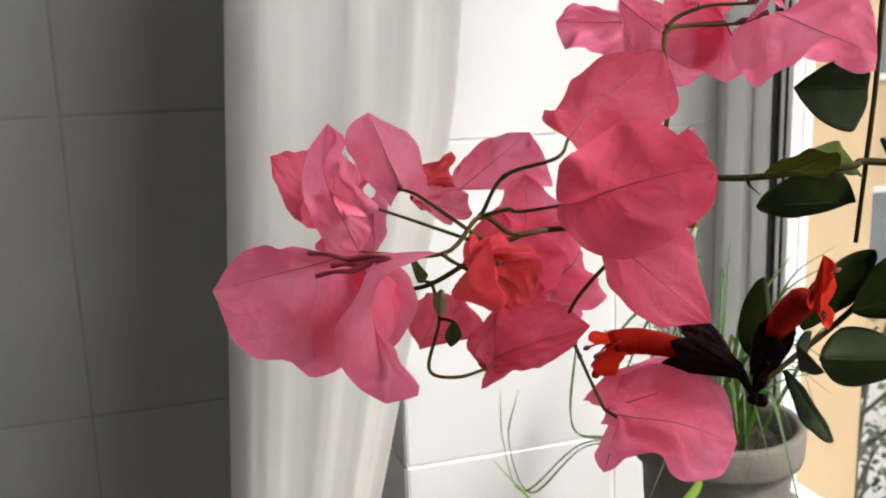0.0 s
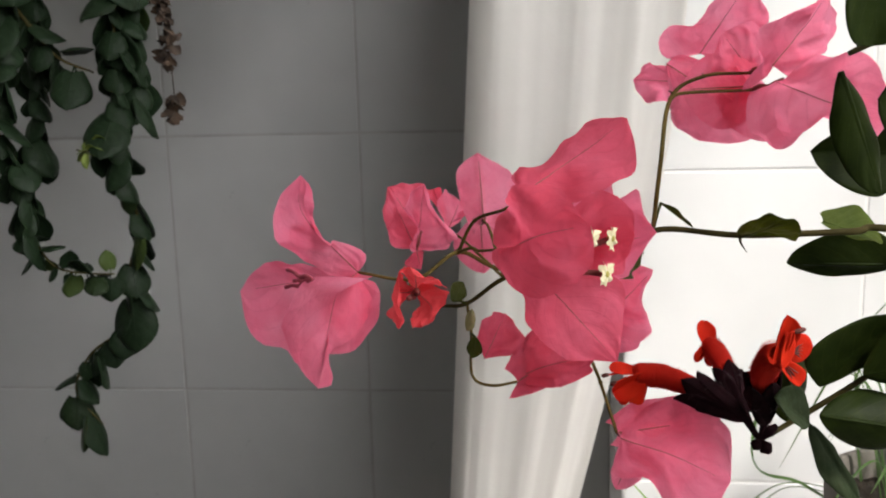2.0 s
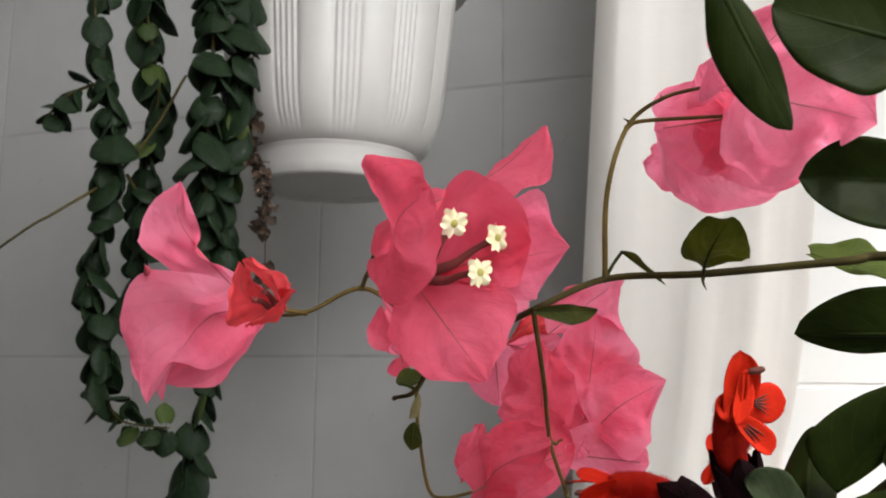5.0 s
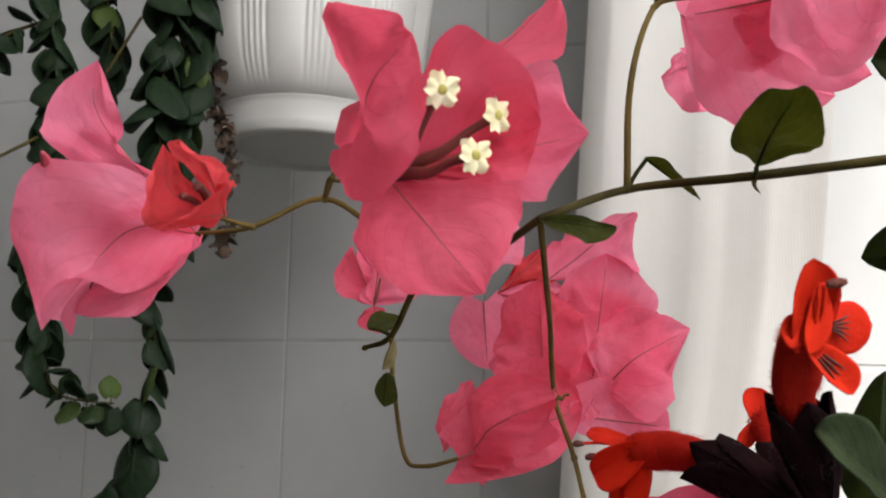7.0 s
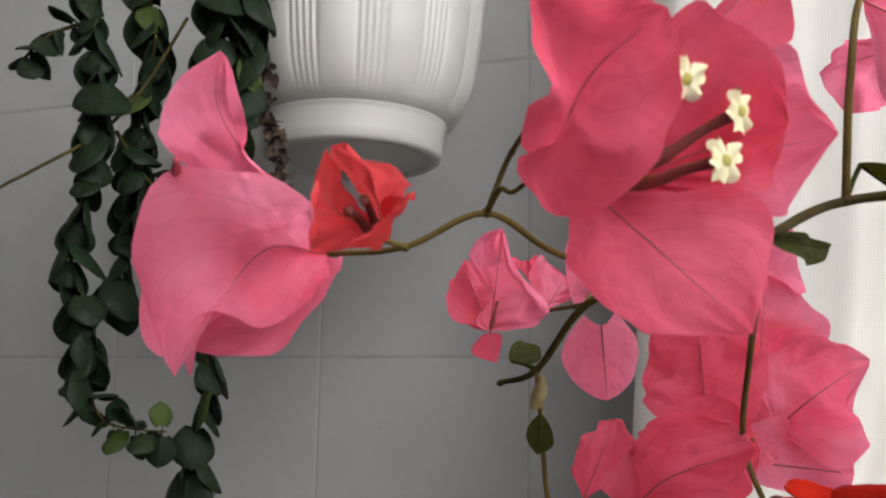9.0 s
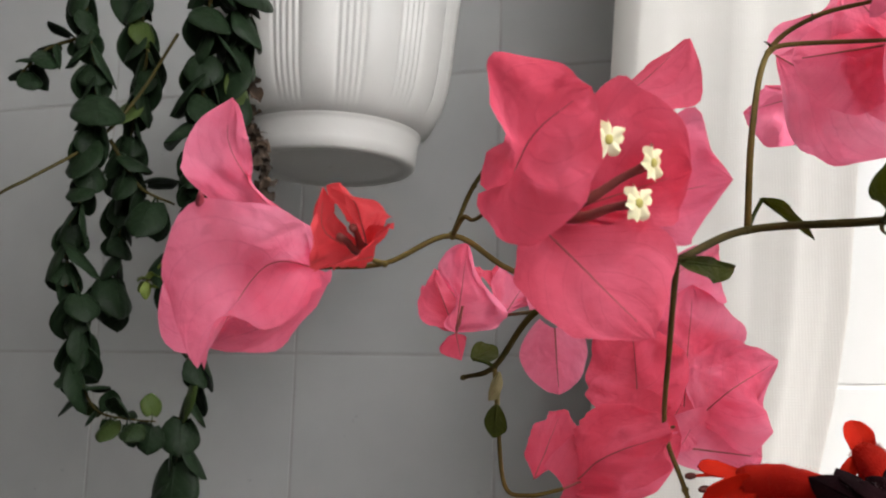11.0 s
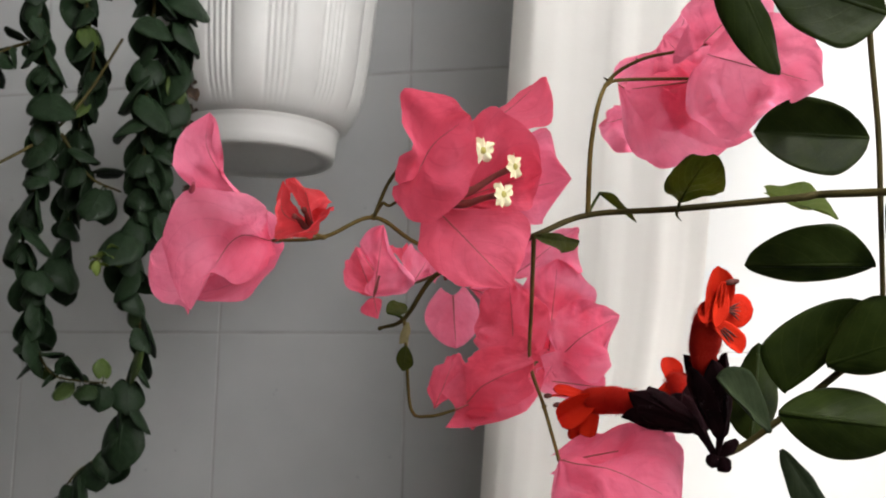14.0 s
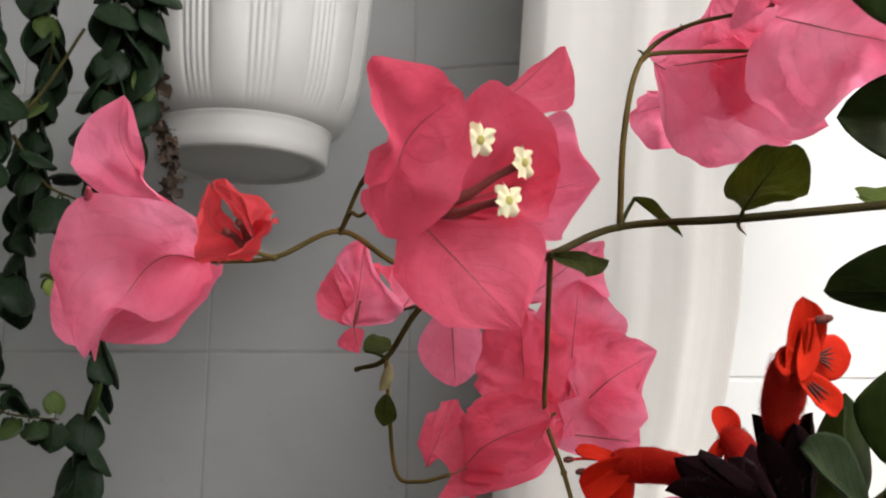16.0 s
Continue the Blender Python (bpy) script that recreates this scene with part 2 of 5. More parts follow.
def blade(bm, B, T, L, R, mid=None, arch=0.0, cup=0.0, wave=0.0013, lobe=0.16, base=0.42, point=0.6, crumple=0.0011, seed=0, nu=16, ns=26,
          rib=0.00032, thick=0.0, mat=0, rib_mat=1, turns=1.25, sharp=(0, 0), droop=0.0):
    """A bract or leaf: a midrib from the base B to the tip T, its two halves reaching as far as L and R. mid: a point that the midrib
    passes half way; cup lifts the edges, wave ripples them, lobe draws the base back into a heart, point sharpens the tip."""
    B, T, L, R = (Vector(v) for v in (B, T, L, R))
    axis = T - B
    length = axis.length
    C = (Vector(mid) * 2 - (B + T) / 2) if mid else (B + T) / 2
    spread = (R - L)
    normal = spread.cross(axis).normalized()
    C = C + normal * arch
    rng = random.Random(seed)
    small = min(1.0, length / 0.034)
    wave, crumple = wave * small, crumple * small
    ph = [rng.uniform(0, 6.28) for _ in range(4)]

    def spine(s):
        return B * (1 - s) ** 2 + C * (2 * s * (1 - s)) + T * s * s

    def foot(P):
        s = (P - B).dot(axis) / length ** 2
        return min(max(s, 0.25), 0.6)
    sl, sr = foot(L), foot(R) + 1e-9
    vl, vr = L - spine(sl), R - spine(sr)

    def breadth(s, s0):
        k = sharp[0] if s0 is sl else sharp[1]
        if k:
            return max(0.0, 1 - abs(s - s0) / (s0 if s < s0 else 1 - s0)) ** k * (1 - base) + (base if s < s0 else base * (1 - s) / (1 - s0))
        if s < s0:
            return base + (1 - base) * math.sin(math.pi / 2 * (s / s0)) ** 0.75
        q = (s - s0) / (1 - s0)
        return max(0.0, math.cos(math.pi / 2 * q)) ** point
    uvl = bm.loops.layers.uv.verify()
    grid, uvs = [], {}
    for i in range(ns + 1):
        s = i / ns
        row = []
        for j in range(nu + 1):
            u = 2 * j / nu - 1
            s0, v = (sl, vl) if u < 0 else (sr, vr)
            a = abs(u)
            p = spine(s) + v * (a * breadth(s, s0))
            p = p - axis * (lobe * a ** 1.5 * max(0.0, 1 - s / s0) ** 1.5)
            edge = breadth(s, s0) * a ** 2
            p = p + normal * (cup * edge + droop * s * s)
            p = p + normal * (wave * edge * (math.sin(turns * 6.28 * s + ph[0] + (1.3 if u < 0 else 0)) + 0.6 * math.sin(turns * 11.0 * s + ph[1] + u)))
            q = p * 55 + Vector((seed * 3.1, seed * 1.7, 0))
            p = p + normal * (crumple * (noise.noise(q) * 2.2 + noise.noise(q * 3.1) * 0.8)) * (0.35 + a)
            pleat = noise.noise(Vector((u * 1.6, (s - a * 0.42) * 6, seed * 2.3))) + 0.45 * noise.noise(Vector((u * 3.5, (s - a * 0.42) * 13, seed * 1.3)))
            p = p + normal * (crumple * 1.3 * pleat * a ** 0.6)
            p = p + v.normalized() * (crumple * 0.6 * noise.noise(q * 1.7 + Vector((9, 2, 4)))) * a ** 3
            row.append(bm.verts.new(p))
            uvs[row[-1]] = (u * 0.5 + 0.5, s)
        grid.append(row)
    front = []
    for a, b in zip(grid, grid[1:]):
        for j in range(nu):
            f = bm.faces.new((a[j], a[j + 1], b[j + 1], b[j]))
            f.material_index = mat
            front.append(f)
            for lp in f.loops:
                lp[uvl].uv = uvs[lp.vert]
    if thick:
        back = [[bm.verts.new(v.co - normal * thick * (1 - abs(2 * j / nu - 1) ** 6 * 0.7)) for j, v in enumerate(row)] for row in grid]
        for i, (a, b) in enumerate(zip(back, back[1:])):
            for j in range(nu):
                f = bm.faces.new((a[j + 1], a[j], b[j], b[j + 1]))
                f.material_index = mat
                for lp, (ii, jj) in zip(f.loops, ((i, j + 1), (i, j), (i + 1, j), (i + 1, j + 1))):
                    lp[uvl].uv = uvs[grid[ii][jj]]
        for i in range(ns):
            for j, flip in ((0, False), (nu, True)):
                q = (grid[i][j], grid[i + 1][j], back[i + 1][j], back[i][j])
                bm.faces.new(q if flip else q[::-1]).material_index = mat
    if rib:
        k = nu // 2
        line = [grid[i][k].co.copy() - normal * thick * 0.5 for i in range(0, int(ns * 0.96))]
        tube(bm, line, (rib + thick * 0.5, rib * 0.75 + thick * 0.5, rib * 0.35 + thick * 0.45), 6, rib_mat, steps=0)


def petal(bm, B, T, left, right, mid=None, bulge=0.0, wave=0.0006, crumple=0.0011, seed=0, nu=20, ns=30, rib=0.00022, mat=0, rib_mat=1, curl=0.0):
    """A papery bract with an outline of its own: both edges run as smooth lines from the base B past a few turning points to the tip T;
    bulge puffs the halves out, curl rolls the edges, and soft pleats fan out from the midrib."""
    B, T = Vector(B), Vector(T)
    M = smooth_line([B, mid, T] if mid else [B, B.lerp(T, 0.5), T], 12)

    def even(line):
        """The same line at even steps of its length."""
        run = [0.0]
        for a, b in zip(line, line[1:]):
            run.append(run[-1] + (b - a).length)
        out, k = [], 0
        for i in range(ns + 1):
            d = run[-1] * i / ns
            while k < len(run) - 2 and run[k + 1] < d:
                k += 1
            f = (d - run[k]) / max(run[k + 1] - run[k], 1e-9)
            out.append(line[k].lerp(line[k + 1], min(f, 1)))
        return out
    M = even(M)
    EL, ER = (even(smooth_line([B] + [Vector(p) for p in side] + [T], 10)) for side in (left, right))
    axis = T - B
    spread = Vector((0, 0, 0))
    for a, b in zip(EL, ER):
        spread += b - a
    normal = spread.cross(axis).normalized()
    small = min(1.0, axis.length / 0.034)
    rng = random.Random(seed * 13 + 5)
    ph = [rng.uniform(0, 6.28) for _ in range(4)]
    off = Vector((seed * 3.1, seed * 1.7, seed * 0.9))
    uvl = bm.loops.layers.uv.verify()
    grid, uvs = [], {}
    for i in range(ns + 1):
        s = i / ns
        row = []
        for j in range(nu + 1):
            u = 2 * j / nu - 1
            a = abs(u)
            E = EL[i] if u < 0 else ER[i]
            p = M[i].lerp(E, a)
            ends = math.sin(math.pi * s) ** 0.5
            lift = bulge * small * math.sin(math.pi * a) * ends + curl * small * a ** 4 * ends
            lift += wave * small * a ** 3 * ends * (math.sin(9 * s + ph[0] + (2 if u < 0 else 0)) + 0.7 * math.sin(17 * s + ph[1] + u))
            pleat = noise.noise(Vector((u * 1.6, (s - a * 0.42) * 5.5, seed * 2.3))) + 0.45 * noise.noise(Vector((u * 3.5, (s - a * 0.42) * 12, seed * 1.3)))
            q = p * 60 + off
            crease = 1 - abs(noise.noise(q * 1.5)) * 2.2
            lift += crumple * small * ends * (pleat * 2.8 * a ** 0.6 + (noise.noise(q) * 1.8 + 0.6 * crease + 0.25 * noise.noise(q * 3.3)) * (0.3 + 0.7 * min(1.0, a * 2.5)))
            p = p + normal * lift + (E - M[i]) * (0.07 * a ** 4 * noise.noise(Vector((s * 9, u * 2, seed * 4.1))) * ends)
            row.append(bm.verts.new(p))
            uvs[row[-1]] = (u * 0.5 + 0.5, s)
        grid.append(row)
    for a, b in zip(grid, grid[1:]):
        for j in range(nu):
            f = bm.faces.new((a[j], a[j + 1], b[j + 1], b[j]))
            f.material_index = mat
            for lp in f.loops:
                lp[uvl].uv = uvs[lp.vert]
    if rib:
        tube(bm, [grid[i][nu // 2].co.copy() for i in range(0, int(ns * 0.9))], (rib, rib * 0.7, rib * 0.2), 6, rib_mat, steps=0)


def thing(name, label, category, at=(0, 0, 0), group=""):
    ob = new(name)
    ob.location = at
    ob.empty_display_size = 0.02
    return tagged(ob, label, category, group)


# ---- room ----
Z0, Z1 = 1.09, 2.35


def slab(name, lo, hi, m, label, parent=None, bevel=0.0):
    bm = bmesh.new()
    box(bm, lo, hi, bevel)
    return tagged(part(name, bm, m, parent, smooth=False), label, "" if parent else name.split("_")[0], "", "" if parent else "structure")


Y0 = -1.1
slab("floor", (-2.7, -3.1, -0.1), (0.64, 1.15, 0.0), FLOOR_M, "dark brown stone-look floor of the room")
slab("ceiling", (-2.7, -3.1, 2.6), (0.64, 1.15, 2.7), PLASTER, "plain white plaster ceiling")
wall_north = slab("wall_north", (-2.6, 1.006, 0), (0.2295, 1.15, 2.6), GROUT, "wall of pale grey glazed tiles with recessed joints")
wall_pier = slab("wall_pier", (0.2305, 0.861, 0), (0.5, 1.15, 2.6), GROUT_WHITE, "projecting white-tiled pier beside the window")
slab("wall_west", (-2.7, -3.0, 0), (-2.6, 1.15, 2.6), WALL_PAINT, "painted room wall in a dull grey-beige")
slab("wall_south", (-2.7, -3.1, 0), (0.64, -3.0, 2.6), WALL_PAINT, "painted room wall in a dull grey-beige")
slab("wall_east", (0.5, Y0, 0), (0.64, 0.86, Z0 - 0.03), PLASTER, "white wall below the window")
slab("wall_east_top", (0.5, Y0, Z1), (0.64, 0.86, 2.6), PLASTER, "white wall above the window")
slab("wall_east_side", (0.5, -3.0, 0), (0.64, Y0 - 0.001, 2.6), PLASTER, "white wall beside the window")
slab("wall_outer", (0.5225, 0.861, 0), (0.66, 1.15, 2.6), BEIGE, "beige plastered outer wall edge beside the window")
slab("window_sill", (0.262, Y0, Z0 - 0.03), (0.4995, 0.852, Z0), SILL, "grey stone window sill board under the window", None, 0.004)

# ---- window ----
window = tagged(new("window_1"), "white plastic window with black seals", "window", "", "structure")


def bar(name, lo, hi, m=PVC, bevel=0.003, label=""):
    bm = bmesh.new()
    box(bm, lo, hi, bevel)
    return part(name, bm, m, window, label, False)


for lo, hi in (((0.5005, 0.793, Z0), (0.522, 0.9, Z1)), ((0.5, Y0, Z0), (0.522, Y0 + 0.06, Z1)), ((0.5, Y0 + 0.06, Z1 - 0.06), (0.522, 0.793, Z1)),
               ((0.5, Y0 + 0.06, Z0), (0.522, 0.793, Z0 + 0.06))):
    bar("window_frame", lo, hi)
bar("frame_bead", (0.493, 0.815, Z0), (0.5005, 0.838, Z1), PVC, 0.002)
y0, y1, z0, z1 = Y0 + 0.068, 0.7865, Z0 + 0.068, Z1 - 0.068
for lo, hi in (((0.506, y0, z0), (0.524, y0 + 0.03, z1)), ((0.503, y1 - 0.014, z0), (0.524, y1, z1)),
               ((0.506, y0 + 0.03, z0), (0.524, y1 - 0.014, z0 + 0.05)), ((0.506, y0 + 0.03, z1 - 0.05), (0.524, y1 - 0.014, z1))):
    bar("sash_rail", lo, hi, PVC, 0.002)
bar("seal", (0.5, y1 + 0.0005, z0), (0.504, y1 + 0.006, z1), RUBBER, 0.001, "black rubber seal")
bar("seal", (0.5015, y1 - 0.0085, z0), (0.5035, y1 - 0.007, z1), RUBBER, 0.0005, "thin dark seal line")
glass, gn, gl, gp = material("clear_glass")
gp.inputs["Transmission Weight"].default_value, gp.inputs["Roughness"].default_value, gp.inputs["IOR"].default_value = 1.0, 0.01, 1.45
gp.inputs["Base Color"].default_value = (0.97, 0.985, 0.98, 1)
pane = bar("pane", (0.512, y0 + 0.03, z0 + 0.05), (0.516, y1 - 0.014, z1 - 0.05), glass, 0.0, "clear glass pane")
pane.visible_shadow = False

# ---- curtain ----
CLOTH = sheet("curtain_voile", (0.85, 0.83, 0.80), (0.825, 0.803, 0.77), (1, 1, 1), 0.14, 0.85, 0.0, 1.0, 0.0, 0.1, relief=0.05)
cn, cl = CLOTH.node_tree.nodes, CLOTH.node_tree.links
weave = []
for axis in ("X", "Z"):
    w = cn.new("ShaderNodeTexWave")
    w.bands_direction = axis
    w.inputs["Scale"].default_value, w.inputs["Distortion"].default_value, w.inputs["Detail"].default_value = 190, 0.6, 1
    cl.new(cn["Texture Coordinate"].outputs["Object"], w.inputs["Vector"])
    weave.append(w)
knit, knot = cn.new("ShaderNodeMath"), cn.new("ShaderNodeMapRange")
knit.operation = "MULTIPLY"
cl.new(weave[0].outputs["Fac"], knit.inputs[0])
cl.new(weave[1].outputs["Fac"], knit.inputs[1])
knot.inputs["To Min"].default_value, knot.inputs["To Max"].default_value = 0.05, 0.34
cl.new(knit.outputs[0], knot.inputs["Value"])
cl.new(knot.outputs["Result"], cn["Mix Shader"].inputs[0])
gap, yarn = cn.new("ShaderNodeMapRange"), cn.new("ShaderNodeMix")
gap.inputs["From Max"].default_value, gap.inputs["To Min"].default_value, gap.inputs["To Max"].default_value = 0.5, 1.0, 0.0
cl.new(knit.outputs[0], gap.inputs["Value"])
yarn.data_type = "RGBA"
yarn.inputs[7].default_value = (0.755, 0.73, 0.70, 1)
cl.new(gap.outputs["Result"], yarn.inputs[0])
cl.new(cn["Principled BSDF"].inputs["Base Color"].links[0].from_socket, yarn.inputs[6])
cl.new(yarn.outputs[2], cn["Principled BSDF"].inputs["Base Color"])


def curtain():
    """A gathered white curtain: deep upright folds that draw together towards the floor."""
    bm = bmesh.new()
    uvl = bm.loops.layers.uv.verify()
    nu, nz = 260, 50
    grid = []
    for i in range(nz + 1):
        z = 0.05 + 2.45 * i / nz
        row = []
        for j in range(nu + 1):
            u = j / nu
            left = 0.1085 + 0.06 * (z - 1.5)
            right = max(0.252 + (0.24 if z < 1.5 else 0.10) * (z - 1.5), left + 0.06)
            v = (u - 0.22) / 0.78
            if v > 0:
                w = v + 0.03 * math.sin(v * 17 + 1.0) * (1 - v) * v * 4 + 0.01 * math.sin(z * 3 + v * 9) * (1 - v) * v * 4
                lean = w + 0.22 * (z - 1.6) * (1 - w)
                fold = math.sin(lean * 6.28 * 3.6 + 0.7 * math.sin(z * 1.3 + v * 5)) + 0.17 * math.sin(lean * 6.28 * 9.7 + 1.1 + 0.5 * math.sin(z * 1.1 + v * 3)) + 0.03 * math.sin(lean * 6.28 * 21.3 + 2.0 * math.sin(z * 0.8 + v * 4))
                x = left + (right - left) * w
                y = 0.808 - 0.02 * v + (0.0009 + 0.0004 * math.sin(z * 1.1 + v * 7)) * fold * min(1, v * 8) + 0.016 * max(0.0, 1 - v / 0.14) ** 2
            else:
                # Unseen return towards the wall, added to keep window light off the tiles.
                x = left - v * 0.19 + 0.004 * math.sin(-v * 30) * min(1, -v * 12)
                y = 0.824 - v * 0.56
            row.append(bm.verts.new((x, y, z)))
        grid.append(row)
    for a, b in zip(grid, grid[1:]):
        for j in range(nu):
            bm.faces.new((a[j], a[j + 1], b[j + 1], b[j]))
    return tagged(part("curtain", bm, CLOTH), "white gathered voile curtain hanging in soft upright folds", "curtain")


curtain()
bm = bmesh.new()
tube(bm, ((-0.2, 0.81, 2.52), (0.2, 0.81, 2.52), (0.48, 0.81, 2.52)), (0.008, 0.008), 12)
tagged(part("curtain_rod", bm, PVC), "white metal curtain rod under the ceiling", "rod")

# ---- hanging pot ----
PC = Vector((-0.062, 0.790, 1.617))


def hanging_pot():
    pot = thing("hanging_pot", "white fluted plastic hanging pot with a round foot", "plant pot", PC)

    def flutes(a, z):
        k = min(1, max(0, (z - 0.0265) / 0.022))
        q = (a / (2 * math.pi) * 12 - 2 / 30 + 0.5) % 1
        groove = 0.0
        for c in (0.30, 0.40, 0.50, 0.60, 0.70):
            groove = max(groove, 1 - abs(q - c) / 0.042)
        swell = max(0.0, math.cos(q * 2 * math.pi)) ** 0.7
        return 1 + k * (-0.015 * max(0, groove) ** 0.8 + 0.016 * swell)
    outer = ((0.0665, 0.0275), (0.070, 0.034), (0.0735, 0.042), (0.0765, 0.055), (0.079, 0.075), (0.0815, 0.10), (0.0845, 0.13), (0.087, 0.155))
    bm = bmesh.new()
    inner = ((0.083, 0.155), (0.078, 0.10), (0.072, 0.05), (0.02, 0.045), (0.001, 0.045))
    lathe(bm, [(0.052, 0.020)] + [(0.060, 0.022)] + list(outer) + list(inner), 600, PC, flutes)
    part("pot_body", bm, POT, pot)
    bm = bmesh.new()
    foot = ((0.001, 0.0015), (0.044, 0.0012), (0.046, 0.0020), (0.049, 0.0004), (0.0545, 0.0), (0.0568, 0.002), (0.0572, 0.008), (0.0582, 0.018), (0.0592, 0.0205), (0.0600, 0.0215), (0.0602, 0.024), (0.0585, 0.026))
    lathe(bm, foot, 96, PC)
    part("pot_foot", bm, POT, pot)
    bm = bmesh.new()
    rim = ((0.0868, 0.149), (0.091, 0.150), (0.097, 0.152), (0.0985, 0.156), (0.0975, 0.160), (0.099, 0.164), (0.098, 0.172), (0.093, 0.174), (0.085, 0.172), (0.084, 0.15))
    lathe(bm, rim, 96, PC)
    part("pot_rim", bm, POT, pot)
    bm = bmesh.new()
    lathe(bm, ((0.001, 0.150), (0.04, 0.152), (0.083, 0.148), (0.084, 0.140)), 40, PC)
    part("soil", bm, SOIL, pot, "dark crumbly potting soil")
    for a in (0.4, 2.5, 4.6):
        bm = bmesh.new()
        p = PC + Vector((0.096 * math.cos(a), 0.096 * math.sin(a), 0.168))
        tube(bm, (p, p.lerp(PC + Vector((0, 0, 0.5)), 0.5), PC + Vector((0, 0, 0.5))), (0.0012, 0.0012), 6)
        part("hanger_cord", bm, PVC, pot, "white plastic hanger strand")
    bm = bmesh.new()
    top = PC + Vector((0, 0, 0.5))
    tube(bm, (top, top + Vector((0, 0, 0.25)), Vector((top.x, top.y, 2.602))), (0.0015, 0.0015), 6)
    part("hanger_hook", bm, PVC, pot)
    return pot


SOIL = noisy("soil", (0.012, 0.008, 0.005), (0.05, 0.035, 0.022), 150, (0.85, 0.95), 1.0, 500, distance=0.003)
hanging_pot()

# ---- bougainvillea ----
boug = thing("bougainvillea", "flowering bougainvillea branch with papery pink bracts and thorns", "plant", (0.45, 0.34, 1.15))


def stem(name, pts_, radii, m=STEM, label="", sides=9, knots=()):
    bm = bmesh.new()
    tube(bm, pts_, radii, sides, 0, 7, 0.06)
    for p, r in knots:
        k = bmesh.ops.create_icosphere(bm, subdivisions=2, radius=r * 0.75, matrix=Matrix.Translation(p))
        for v in k["verts"]:
            v.co += Vector(p) * 0 + (v.co - Vector(p)) * 0.35 * noise.noise(v.co * 900)
    return part(name, bm, m, boug, label)


MAIN = [(0.45, 0.34, 1.15), (0.445, 0.33, 1.36), (0.42, 0.35, 1.465), (0.36, 0.385, 1.498), (0.2789, 0.4311, 1.5084), (0.2631, 0.4337, 1.5080), (0.2296, 0.4377, 1.5064), (0.2021, 0.4459, 1.5067), (0.1878, 0.4233, 1.4966)]
stem("main_stem", MAIN, (0.003, 0.0028, 0.0024, 0.0016, 0.0012, 0.0011, 0.0010, 0.00095, 0.0009), STEM, "woody olive-brown main stem", 10,
     (((0.2021, 0.4459, 1.5067), 0.0016), ((0.1878, 0.4233, 1.4966), 0.0013), ((0.2296, 0.4377, 1.5064), 0.0015)))
stem("side_stem", [(0.1878, 0.4233, 1.4966), (0.1680, 0.4504, 1.4934), (0.1514, 0.4531, 1.4889), (0.1367, 0.4691, 1.4757), (0.1260, 0.4763, 1.4729)], (0.0009, 0.00085, 0.00085, 0.0008, 0.0006), BARK, "olive end of the branch with a dry tip", 9, (((0.1260, 0.4763, 1.4729), 0.0012), ((0.1367, 0.4691, 1.4757), 0.0014)))
stem("side_stem", [(0.2021, 0.4459, 1.5067), (0.2038, 0.4416, 1.5298), (0.2079, 0.4511, 1.5507), (0.2183, 0.4493, 1.5578), (0.2320, 0.4441, 1.5586)], (0.0008, 0.00075, 0.0007, 0.0006, 0.0005), TWIG, "upright olive side shoot", 8, (((0.2079, 0.4511, 1.5507), 0.0012),))
stem("flower_stalk", [(0.2079, 0.4511, 1.5507), (0.2126, 0.4515, 1.5524), (0.2351, 0.4551, 1.5528)], (0.0007, 0.0006, 0.0005), TWIG)
stem("side_stem", [(0.1878, 0.4233, 1.4966), (0.1840, 0.4483, 1.4786), (0.1815, 0.4649, 1.4606), (0.1861, 0.4654, 1.4463), (0.1917, 0.4587, 1.4293)], (0.0007, 0.00065, 0.0006, 0.0006, 0.0006), TWIG, "thin hanging olive side shoot", 8, (((0.1815, 0.4649, 1.4606), 0.0015), ((0.1861, 0.4654, 1.4463), 0.0012)))
stem("side_stem", [(0.1680, 0.4504, 1.4934), (0.1501, 0.4341, 1.4965), (0.1376, 0.4256, 1.5038), (0.1243, 0.4175, 1.4965), (0.1041, 0.4260, 1.4971)], (0.0008, 0.0007, 0.0007, 0.0006, 0.0005), TWIG, "thin olive flowering shoot", 8, (((0.1376, 0.4256, 1.5038), 0.0014), ((0.1243, 0.4175, 1.4965), 0.0012)))
stem("flower_stalk", [(0.1376, 0.4256, 1.5038), (0.1434, 0.4225, 1.5146), (0.1535, 0.4116, 1.5198), (0.1591, 0.4164, 1.5240)], (0.0006, 0.00055, 0.0005, 0.0004), BARK, "", 8, (((0.1434, 0.4225, 1.5146), 0.0010),))
stem("flower_stalk", [(0.1376, 0.4256, 1.5038), (0.1425, 0.418, 1.5065), (0.1456, 0.4170, 1.5058), (0.1557, 0.4052, 1.5089)], (0.0006, 0.00055, 0.00045, 0.0004), TWIG)
stem("flower_stalk", [(0.1367, 0.4691, 1.4757), (0.1382, 0.4673, 1.4644), (0.1375, 0.4785, 1.4444), (0.1452, 0.4732, 1.4422), (0.1551, 0.4709, 1.4446)], (0.0006, 0.0006, 0.0006, 0.0006, 0.0005), TWIG)
stem("flower_stalk", [(0.1514, 0.4531, 1.4889), (0.1271, 0.5196, 1.4941), (0.1182, 0.5129, 1.4912)], (0.0006, 0.0005, 0.0005), TWIG)
stem("flower_stalk", [(0.1514, 0.4531, 1.4889), (0.144, 0.502, 1.498), (0.1408, 0.5162, 1.4993)], (0.0007, 0.0006, 0.0005), TWIG)
